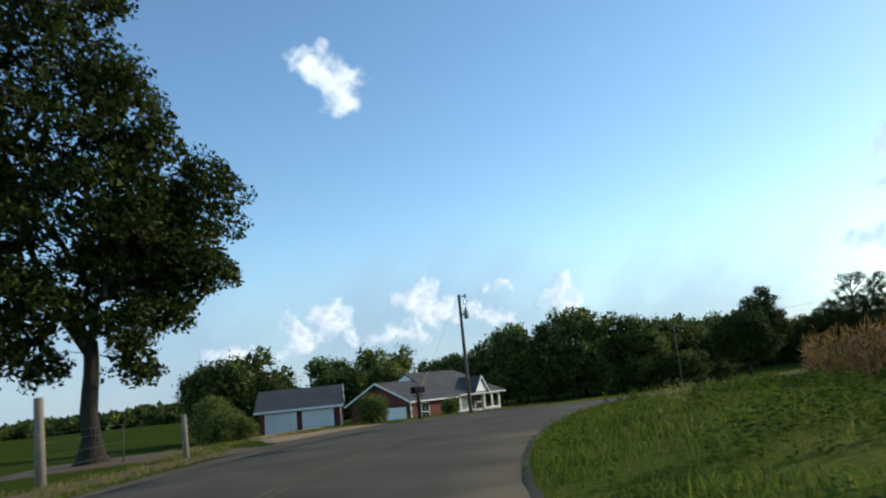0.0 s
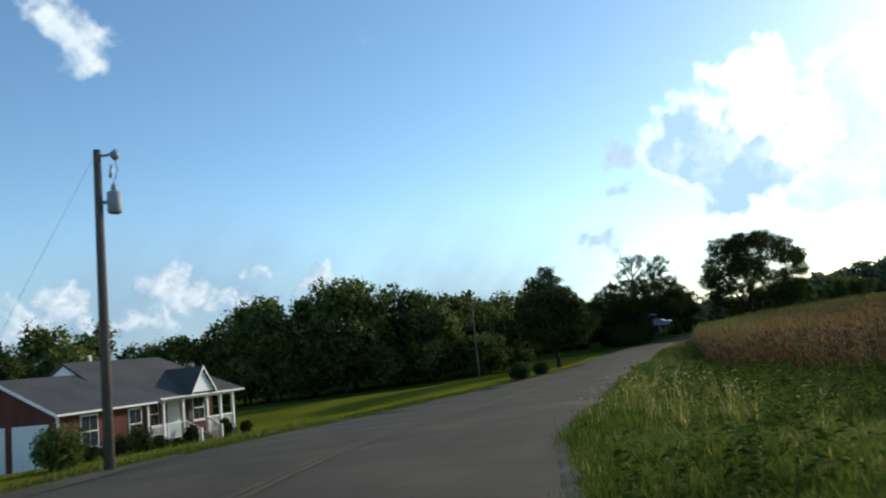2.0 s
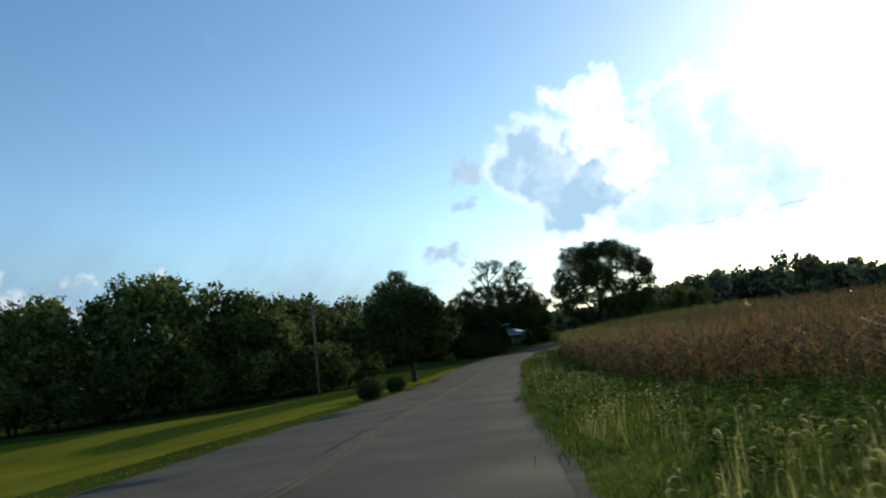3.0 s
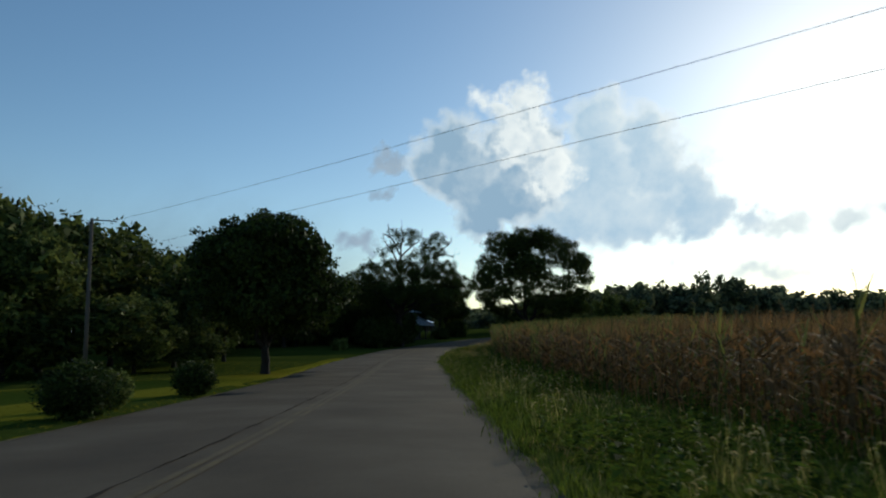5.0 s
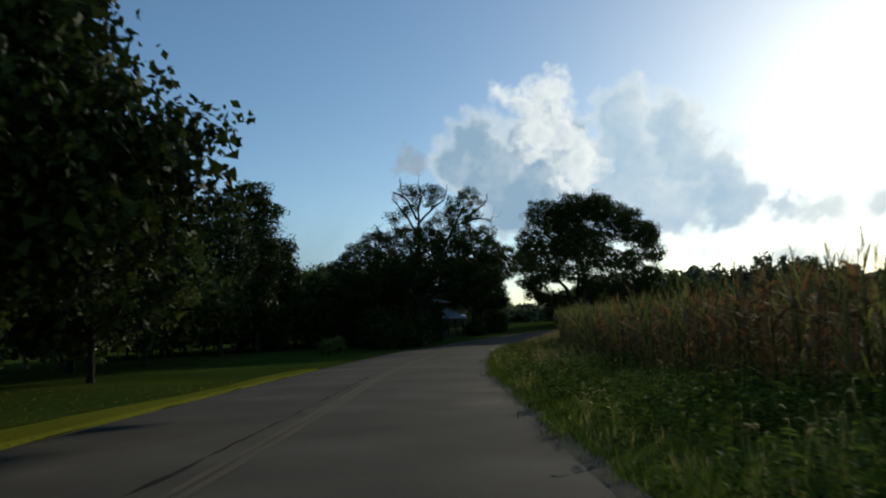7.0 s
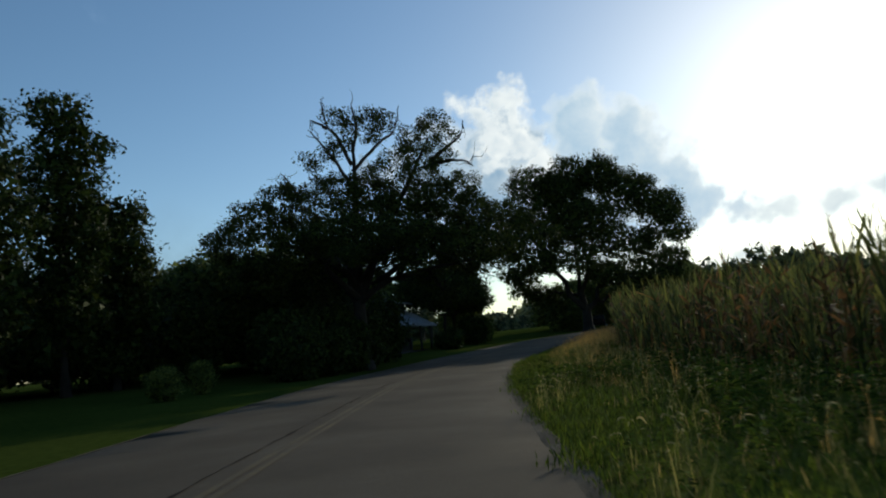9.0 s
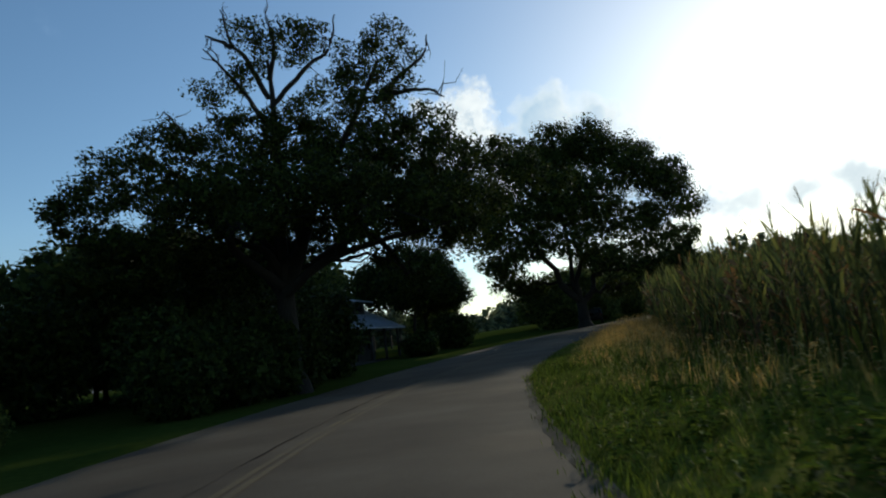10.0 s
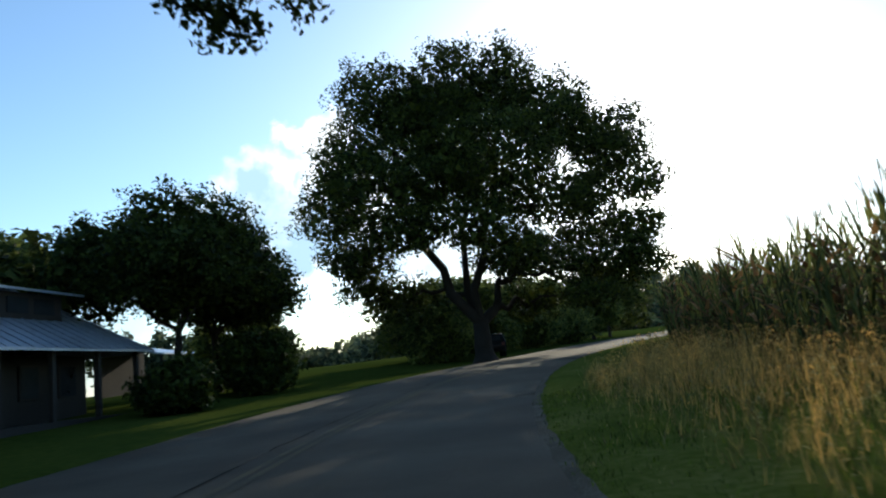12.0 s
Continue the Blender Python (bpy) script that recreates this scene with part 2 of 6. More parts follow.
M_CORN = leafy("dry_corn_leaf", (0.235, 0.142, 0.062), 0.32, 0.6, rough=0.8, spec=0.06)
M_CORN_GREEN = leafy("green_corn_leaf", (0.13, 0.15, 0.045), 0.45, rough=0.75)
M_LEAF_OAK = leafy("oak_leaf", (0.034, 0.05, 0.01), 0.22, spec=0.1)
# Paler and bluer than near leaves: distance haze put into the colour.
M_LEAF_HAZED = leafy("hazed_leaf", (0.105, 0.13, 0.075), 0.3, spec=0.05)
M_LEAF_MAPLE = leafy("maple_leaf", (0.034, 0.054, 0.012), 0.2, spec=0.1)
M_LEAF_DEEP = leafy("deep_leaf", (0.066, 0.092, 0.026), 0.35, spec=0.08)
M_LEAF_WOOD = leafy("wood_leaf", (0.108, 0.144, 0.043), 0.44, spec=0.08)
M_LEAF_PALE = leafy("pale_leaf", (0.125, 0.16, 0.042), 0.42, spec=0.08)
M_BARK = material("bark", (0.026, 0.021, 0.016), 0.95, scale=1.5, fine=14, bump=0.9)
def furrow(m, scale=9.0, stretch=0.18, depth=0.05):
    """Deep furrows along the trunk in a bark material."""
    n, l = m.node_tree.nodes, m.node_tree.links
    tc, mp, wv = n.new("ShaderNodeTexCoord"), n.new("ShaderNodeMapping"), n.new("ShaderNodeTexVoronoi")
    mp.inputs["Scale"].default_value = (1, 1, stretch)
    wv.feature = "DISTANCE_TO_EDGE"
    wv.inputs["Scale"].default_value = scale
    l.new(tc.outputs["Object"], mp.inputs["Vector"])
    l.new(mp.outputs[0], wv.inputs["Vector"])
    bp = n.new("ShaderNodeBump")
    bp.inputs["Strength"].default_value, bp.inputs["Distance"].default_value = 1.0, depth
    l.new(wv.outputs["Distance"], bp.inputs["Height"])
    l.new(bp.outputs[0], n["Principled BSDF"].inputs["Normal"])


furrow(M_BARK)
M_POLE = material("weathered_pole", (0.11, 0.09, 0.075), 0.9, scale=1, fine=20, bump=0.4)
M_POST = material("grey_post_wood", (0.2, 0.165, 0.13), 0.9, scale=2, fine=25, bump=0.5)
M_STEEL = material("galvanised_steel", (0.4, 0.41, 0.42), 0.45, metal=0.8, scale=2, fine=20)
M_TRANSFORMER = material("grey_enamel", (0.3, 0.32, 0.33), 0.5, scale=2, fine=20)
M_DARKSTEEL = material("dark_wire", (0.05, 0.05, 0.05), 0.6, scale=2, fine=20)
M_BRICK_FAR = material("red_brick", (0.115, 0.036, 0.026), 0.9, dark=(0.07, 0.022, 0.016), light=(0.17, 0.06, 0.042), scale=1.5, fine=30, bump=0.3)
M_SHINGLE = material("grey_shingle", (0.075, 0.07, 0.068), 0.9, scale=0.8, fine=25, bump=0.5)
M_WHITE = material("white_paint", (0.78, 0.77, 0.74), 0.5, dark=(0.68, 0.67, 0.63), light=(0.83, 0.82, 0.8), scale=1.0, fine=12)
M_GLASS_DARK = material("window_glass", (0.03, 0.035, 0.04), 0.08, scale=1, fine=3, spec=0.6)
M_SHUTTER = material("dark_shutter", (0.05, 0.05, 0.055), 0.6, scale=1, fine=12)
M_CONCRETE = material("tan_concrete", (0.34, 0.205, 0.095), 0.9, scale=0.6, fine=30, bump=0.2)
M_TIN = material("metal_roof", (0.4, 0.45, 0.52), 0.38, metal=0.55, scale=0.5, fine=8)
M_BOARD = material("weathered_board", (0.04, 0.036, 0.032), 0.9, scale=0.8, fine=16, bump=0.4)
M_BLACK = material("black_plastic", (0.012, 0.012, 0.013), 0.85, scale=2, fine=20, spec=0.03)
M_MULCH = material("red_earth", (0.12, 0.07, 0.033), 0.95, dark=(0.06, 0.06, 0.018), light=(0.2, 0.1, 0.05), scale=1.2, fine=15, bump=0.5)
M_TAR = material("tar_seam", (0.045, 0.037, 0.029), 0.95, scale=1, fine=20, spec=0.02)
M_LINE = material("worn_yellow_paint", (0.092, 0.07, 0.036), 0.92, dark=(0.058, 0.046, 0.032), light=(0.14, 0.1, 0.035), scale=1.2, fine=20)


# ---- mesh helpers ----
def mesh_np(name, v, f, mat, smooth=False):
    """A mesh from arrays: v is N x 3, f is a list of arrays of faces, each M x k."""
    me = bpy.data.meshes.new(name)
    f = f if isinstance(f, list) else [f]
    f = [np.asarray(a, dtype=np.int32) for a in f if len(a)]
    me.vertices.add(len(v))
    me.vertices.foreach_set("co", np.asarray(v, dtype=np.float32).ravel())
    me.loops.add(sum(a.size for a in f))
    me.loops.foreach_set("vertex_index", np.concatenate([a.ravel() for a in f]))
    sizes = np.concatenate([np.full(len(a), a.shape[1], dtype=np.int32) for a in f])
    me.polygons.add(len(sizes))
    me.polygons.foreach_set("loop_start", np.concatenate([[0], np.cumsum(sizes)[:-1]]).astype(np.int32))
    me.polygons.foreach_set("loop_total", sizes)
    me.polygons.foreach_set("use_smooth", np.full(len(sizes), smooth))
    me.update(calc_edges=True)
    me.validate()
    for mm in (mat if isinstance(mat, (list, tuple)) else [mat]):
        me.materials.append(mm)
    return me


def part(name, bm, mat, parent=None, label="", smooth=False):
    """Links a bmesh (or a mesh) as one object under a thing or part."""
    if isinstance(bm, bpy.types.Mesh):
        me = bm
    else:
        me = bpy.data.meshes.new(name)
        bm.normal_update()
        bm.to_mesh(me)
        bm.free()
        me.materials.append(mat)
        for p in me.polygons:
            p.use_smooth = smooth
    ob = new(name, me)
    if parent is not None:
        ob.parent = parent
    return tagged(ob, label)


def thing(name, m, label, category, group="", kind=""):
    ob = new(name)
    ob.matrix_world = m
    return tagged(ob, label, category, group, kind)


def add_box(bm, x0, y0, z0, x1, y1, z1, bevel=0.0):
    vs = [bm.verts.new(p) for p in ((x0, y0, z0), (x1, y0, z0), (x1, y1, z0), (x0, y1, z0), (x0, y0, z1), (x1, y0, z1), (x1, y1, z1), (x0, y1, z1))]
    fs = [bm.faces.new([vs[i] for i in q]) for q in ((3, 2, 1, 0), (4, 5, 6, 7), (0, 1, 5, 4), (1, 2, 6, 5), (2, 3, 7, 6), (3, 0, 4, 7))]
    if bevel:
        bmesh.ops.bevel(bm, geom=list({e for f in fs for e in f.edges}), offset=bevel, segments=1, affect="EDGES")
    return bm


def box(x0, y0, z0, x1, y1, z1, bevel=0.0):
    return add_box(bmesh.new(), x0, y0, z0, x1, y1, z1, bevel)


def prism(points, thick):
    """A closed slab: the polygon's points (3D, in order) and the same shifted by the vector thick."""
    bm = bmesh.new()
    a = [bm.verts.new(p) for p in points]
    b = [bm.verts.new(Vector(p) + Vector(thick)) for p in points]
    bm.faces.new(a)
    bm.faces.new(b[::-1])
    for i in range(len(a)):
        j = (i + 1) % len(a)
        bm.faces.new((a[j], a[i], b[i], b[j]))
    bmesh.ops.recalc_face_normals(bm, faces=bm.faces)
    return bm


def tube_arrays(points, radii, sides=8):
    """Verts and quads of a tapered tube along a line of points."""
    pts = np.asarray(points, float)
    r = np.asarray(radii, float)
    d = np.gradient(pts, axis=0)
    d /= np.linalg.norm(d, axis=1)[:, None] + 1e-9
    ref = np.where(np.abs(d[:, 2:3]) < 0.9, np.array([[0, 0, 1.0]]), np.array([[1.0, 0, 0]]))
    u = np.cross(d, ref)
    u /= np.linalg.norm(u, axis=1)[:, None] + 1e-9
    w = np.cross(d, u)
    a = np.arange(sides) * 2 * np.pi / sides
    v = pts[:, None] + r[:, None, None] * (np.cos(a)[None, :, None] * u[:, None] + np.sin(a)[None, :, None] * w[:, None])
    n = len(pts)
    i, j = np.meshgrid(np.arange(n - 1), np.arange(sides), indexing="ij")
    k = (j + 1) % sides
    f = np.stack([i * sides + j, i * sides + k, (i + 1) * sides + k, (i + 1) * sides + j], -1).reshape(-1, 4)
    return v.reshape(-1, 3), f


class Pile:
    """Collects many small pieces into one mesh."""

    def __init__(self):
        self.v, self.f, self.n = [], [], 0

    def add(self, v, f):
        self.v.append(v)
        self.f.append(np.asarray(f) + self.n)
        self.n += len(v)

    def mesh(self, name, mat, smooth=False):
        groups = collections.defaultdict(list)
        for f in self.f:
            groups[f.shape[1]].append(f)
        return mesh_np(name, np.concatenate(self.v), [np.concatenate(g) for g in groups.values()], mat, smooth)


def tube(name, points, radii, mat, parent=None, sides=8, label=""):
    v, f = tube_arrays(points, radii, sides)
    n = len(points)
    caps = [np.arange(sides)[::-1][None], (np.arange(sides) + (n - 1) * sides)[None]]
    me = mesh_np(name, v, [f] + caps, mat, True)
    return part(name, me, mat, parent, label)


# ---- the road's line and the ground ----
ROAD = np.array([(-4.0, -40.0, 0.05), (-1.2, -12.0, 0.05), (0.0, 0.0, 0.08), (0.45, 12.0, 0.16), (2.8, 23.3, 0.16), (7.2, 33.9, 0.07), (13.8, 43.9, -0.22), (20.5, 54.0, -0.5), (28.0, 64.2, -0.72), (35.8, 74.9, -0.9), (43.7, 85.5, -0.92), (51.6, 96.1, -0.9), (59.7, 105.8, -0.8), (68.4, 115.3, -0.6), (78.1, 123.9, -0.35), (90.5, 132.5, 0.1), (104.0, 139.0, 0.7), (120.0, 143.5, 1.3), (140.0, 147.0, 2.0), (175.0, 151.0, 3.0), (240.0, 156.0, 4.5)])


def smooth_line(p, n=12):
    """Catmull-Rom through the points."""
    q = np.vstack([2 * p[0] - p[1], p, 2 * p[-1] - p[-2]])
    t = np.linspace(0, 1, n, endpoint=False)[:, None]
    out = [0.5 * (2 * q[i] + (q[i + 1] - q[i - 1]) * t + (2 * q[i - 1] - 5 * q[i] + 4 * q[i + 1] - q[i + 2]) * t**2 + (3 * q[i] - q[i - 1] - 3 * q[i + 1] + q[i + 2]) * t**3) for i in range(1, len(q) - 2)]
    return np.vstack(out + [p[-1:]])


LINE = smooth_line(ROAD)
_step = np.linalg.norm(np.diff(LINE[:, :2], axis=0), axis=1)
ARC = np.concatenate([[0], np.cumsum(_step)])
ARC -= ARC[np.argmin(np.hypot(LINE[:, 0], LINE[:, 1]))]
TAN = np.gradient(LINE[:, :2], axis=0)
TAN /= np.linalg.norm(TAN, axis=1)[:, None]
EDGE_R, EDGE_L = 1.0, -6.6
EDGES = ([-40, 0, 30, 60, 90, 140, 160, 260], [0.6, 0.6, 0.78, 1.05, 1.2, 0.88, 0.8, 0.8], [-7.2, -7.2, -7.4, -6.4, -6.1, -6.6, -6.6, -6.4])


def road_coords(x, y):
    """Along the road's line and across it (right is plus) for arrays of places."""
    x, y = np.atleast_1d(np.asarray(x, float)), np.atleast_1d(np.asarray(y, float))
    s, off, z = np.empty(x.shape), np.empty(x.shape), np.empty(x.shape)
    for a in range(0, len(x), 4000):
        b = slice(a, a + 4000)
        d2 = (x[b, None] - LINE[None, :, 0]) ** 2 + (y[b, None] - LINE[None, :, 1]) ** 2
        i = d2.argmin(1)
        dx, dy = x[b] - LINE[i, 0], y[b] - LINE[i, 1]
        along = dx * TAN[i, 0] + dy * TAN[i, 1]
        s[b] = ARC[i] + along
        off[b] = dx * TAN[i, 1] - dy * TAN[i, 0]
    z = np.interp(s, ARC, LINE[:, 2])
    return s, off, z


def at_road(s, off):
    """The place at s along the road's line and off metres to its right."""
    s = np.asarray(s, float)
    x, y = np.interp(s, ARC, LINE[:, 0]), np.interp(s, ARC, LINE[:, 1])
    tx, ty = np.interp(s, ARC, TAN[:, 0]), np.interp(s, ARC, TAN[:, 1])
    return x + off * ty, y - off * tx


def ease(a):
    a = np.clip(a, 0, 1)
    return a * a * (3 - 2 * a)


def ground_z(x, y, under_road=True):
    x, y = np.atleast_1d(np.asarray(x, float)), np.atleast_1d(np.asarray(y, float))
    s, off, z = road_coords(x, y)
    drop = np.interp(s, [-20, 5, 25, 34, 42, 70, 85, 100, 130, 160, 200], [0.1, 0.05, -0.4, -1.0, -1.45, -1.25, -0.5, -0.2, 0.1, 0.35, 0.7])
    pad = np.interp(s, [19, 23, 33, 39], [0.0, 5.0, 5.0, 0.0])
    left = z + drop * ease((-off + EDGE_L - 1.0 - pad) / 13.0)
    bank = np.interp(s, [-20, 20, 40, 70, 100, 130, 160], [0.25, 0.2, -0.15, -0.15, 0.1, 0.15, 0.3])
    right = z + bank * ease((off - EDGE_R) / 4.0)
    g = np.where(off < 0, left, right)
    far_l, far_r = -1.8 + 0.015 * np.maximum(x, 0), 2.2 + 0.0 * x
    w = ease((np.abs(off) - 30) / 90)
    g = g * (1 - w) + np.where(off < 0, far_l, far_r) * w
    g = g + 0.05 * np.sin(x * 0.31 + 1.3 * np.sin(y * 0.17)) * np.cos(y * 0.27) * ease((np.abs(off + 2.8) - 4) / 6)
    if under_road:
        mid, half = (np.interp(s, EDGES[0], EDGES[1]) + np.interp(s, EDGES[0], EDGES[2])) / 2, (np.interp(s, EDGES[0], EDGES[1]) - np.interp(s, EDGES[0], EDGES[2])) / 2
        inside = ease((half + 0.35 - np.abs(off - mid)) / 0.5)
        g = g - 0.14 * inside
    return g


def gz(x, y):
    return float(ground_z(x, y)[0])


def spaced(lo, hi, near0, near1, fine, coarse):
    a = np.arange(near0, near1 + fine / 2, fine)
    out_l = near0 - coarse * (np.geomspace(1, (near0 - lo) / coarse, 26))
    out_h = near1 + coarse * (np.geomspace(1, (hi - near1) / coarse, 26))
    return np.concatenate([out_l[::-1], a, out_h])


def build_ground():
    gx, gy = spaced(-2600, 2600, -40, 190, 1.15, 2.0), spaced(-2600, 2600, -25, 200, 1.15, 2.0)
    X, Y = np.meshgrid(gx, gy)
    Z = ground_z(X.ravel(), Y.ravel())
    nx, ny = len(gx), len(gy)
    i, j = np.meshgrid(np.arange(ny - 1), np.arange(nx - 1), indexing="ij")
    f = np.stack([i * nx + j, i * nx + j + 1, (i + 1) * nx + j + 1, (i + 1) * nx + j], -1).reshape(-1, 4)
    me = mesh_np("ground", np.stack([X.ravel(), Y.ravel(), Z], -1), f, M_GROUND, True)
    tagged(new("ground", me), "mown roadside lawn and farm grass", "ground", kind="structure")


build_ground()


def strip(name, offs, heights, s0, s1, mat, step=0.8, ragged=0.0, seed=1, edges=False):
    """A sheet along the road: a row of offsets and heights, drawn along s."""
    rng = np.random.RandomState(seed)
    s = np.arange(s0, s1, step)
    offs, heights = np.asarray(offs, float), np.asarray(heights, float)
    v = []
    for k, (o, h) in enumerate(zip(offs, heights)):
        jag = rng.normal(0, ragged, len(s)) if ragged and k in (0, 1, len(offs) - 2, len(offs) - 1) else 0
        right, left = np.interp(s, EDGES[0], EDGES[1]), np.interp(s, EDGES[0], EDGES[2])
        o = np.where(o >= 0, right * o, -left * o) if edges else o
        x, y = at_road(s, o + jag)
        v.append(np.stack([x, y, np.interp(s, ARC, LINE[:, 2]) + h], -1))
    v = np.stack(v, 1)
    n, k = v.shape[:2]
    i, j = np.meshgrid(np.arange(n - 1), np.arange(k - 1), indexing="ij")
    f = np.stack([i * k + j, i * k + j + 1, (i + 1) * k + j + 1, (i + 1) * k + j], -1).reshape(-1, 4)
    return mesh_np(name, v.reshape(-1, 3), f, mat, True)


road = new("road", strip("road", [-1.012, -1, -0.996, -0.75, -0.4, -0.06, 0.97, 1, 1.08], [-0.2, -0.004, 0.0, 0.03, 0.06, 0.035, 0.002, -0.004, -0.2], -38, 250, M_ASPHALT, ragged=0.03, edges=True))
tagged(road, "worn grey asphalt country road", "road", kind="structure")


def verge(s0, s1, label):
    """Rough ground between the asphalt and the corn, a little above the field."""
    s, o = np.meshgrid(np.arange(s0, s1, 1.0), np.linspace(0, 1, 12), indexing="ij")
    wide = np.interp(s, [0, 20, 45, 58, 70, 130, 142, 152, 165, 185, 230], [18, 14, 7.6, 5.4, 4.6, 4.7, 4.5, 4.9, 4.5, 3.8, 3.8])
    off = np.interp(s, EDGES[0], EDGES[1]) + 0.02 + wide * o
    x, y = at_road(s.ravel(), off.ravel())
    z = ground_z(x, y, False) + 0.05
    z[o.ravel() == 0] -= 0.065
    z[o.ravel() == 1] -= 0.12
    n, k = s.shape
    i, j = np.meshgrid(np.arange(n - 1), np.arange(k - 1), indexing="ij")
    f = np.stack([i * k + j, (i + 1) * k + j, (i + 1) * k + j + 1, i * k + j + 1], -1).reshape(-1, 4)
    tagged(new("verge", mesh_np("verge", np.stack([x, y, z], -1), f[:, ::-1], M_VERGE, True)), label, "verge", kind="structure")


verge(-6, 200, "patchy grass verge with bare soil beside the corn")

M_GRAVEL = material("pale_gravel", (0.12, 0.094, 0.062), 0.95, dark=(0.07, 0.06, 0.042), light=(0.21, 0.18, 0.135), scale=1.6, fine=30, bump=0.6, spec=0.05)
tagged(new("gravel_shoulder", strip("gravel_shoulder", [0.93, 0.985, 1.07, 1.17], [-0.008, 0.005, 0.012, 0.02], -30, 200, M_GRAVEL, step=0.4, ragged=0.022, seed=4, edges=True)), "thin strip of pale gravel at the asphalt's edge", "gravel", kind="structure")
tagged(new("gravel_shoulder", strip("gravel_shoulder", [-1.018, -1.0, -0.994], [-0.03, 0.014, 0.008], 38, 130, M_GRAVEL, step=0.4, ragged=0.012, seed=6, edges=True)), "thin strip of pale gravel at the asphalt's edge", "gravel", kind="structure")


# ---- trees ----
def bend(a, b, rng, wobble=0.12, n=6, sag=0.0):
    """A crooked line from a to b."""
    a, b = np.asarray(a, float), np.asarray(b, float)
    t = np.linspace(0, 1, n)[:, None]
    p = a + (b - a) * t
    L = np.linalg.norm(b - a)
    p[1:-1] += rng.normal(0, wobble * L / n, (n - 2, 3))
    p[:, 2] += sag * L * np.sin(np.pi * t[:, 0])
    return p


def dense(rng, c, rad, size, depth=1.3):
    """Broad inner sprays of foliage that fill a lobe: verts and triangles."""
    rad = np.asarray(rad, float)
    n = int(depth * math.pi * rad[0] * rad[2] / (0.155 * size * size)) + 4
    d = rng.normal(0, 1, (n, 3))
    d *= (rng.uniform(0, 1, n) ** 0.4 / np.linalg.norm(d, axis=1))[:, None]
    return leaves(rng, np.asarray(c) + d * rad, np.zeros(n), 1, size, True)


def leaves(rng, centres, spread, count, size, tri=False):
    """Folded leaf blades scattered about centres: verts and faces. tri: plain pointed blades."""
    n = len(centres) * count
    q = rng.normal(0, 1, (n, 3))
    q *= (rng.uniform(0, 1, n) ** 0.42 / np.linalg.norm(q, axis=1))[:, None]
    c = np.repeat(centres, count, 0) + q * 2.1 * np.repeat(spread, count)[:, None] * np.array([1, 1, 0.8])
    a = rng.normal(0, 1, (n, 3))
    a /= np.linalg.norm(a, axis=1)[:, None]
    b = np.cross(a, rng.normal(0, 1, (n, 3)))
    b /= np.linalg.norm(b, axis=1)[:, None] + 1e-9
    nn = np.cross(a, b)
    L = size * rng.uniform(0.6, 1.4, n)[:, None]
    if tri:
        v = np.stack([c - a * L * 0.5 - b * L * 0.3, c - a * L * 0.35 + b * L * 0.36, c + a * L * 0.55], 1).reshape(-1, 3)
        return v, np.arange(n * 3).reshape(-1, 3)
    v = np.stack([c - a * L * 0.5, c + b * L * 0.32 + nn * L * 0.12, c + a * L * 0.5, c - b * L * 0.32 + nn * L * 0.12], 1).reshape(-1, 3)
    f = np.arange(n * 4).reshape(-1, 4)
    return v, f


def crown_lobes(rng, centre, radii, n, lobe=0.42, flat_base=True):
    """Overlapping lobes that fill an ellipsoid unevenly."""
    out = []
    for k in range(n):
        d = rng.normal(0, 1, 3)
        d /= np.linalg.norm(d)
        if flat_base and d[2] < -0.35:
            d[2] *= 0.4
        r = rng.uniform(0.45, 0.78)
        size = lobe * rng.uniform(0.7, 1.25)
        out.append((np.asarray(centre) + d * r * np.asarray(radii), np.asarray(radii) * size))
    return out


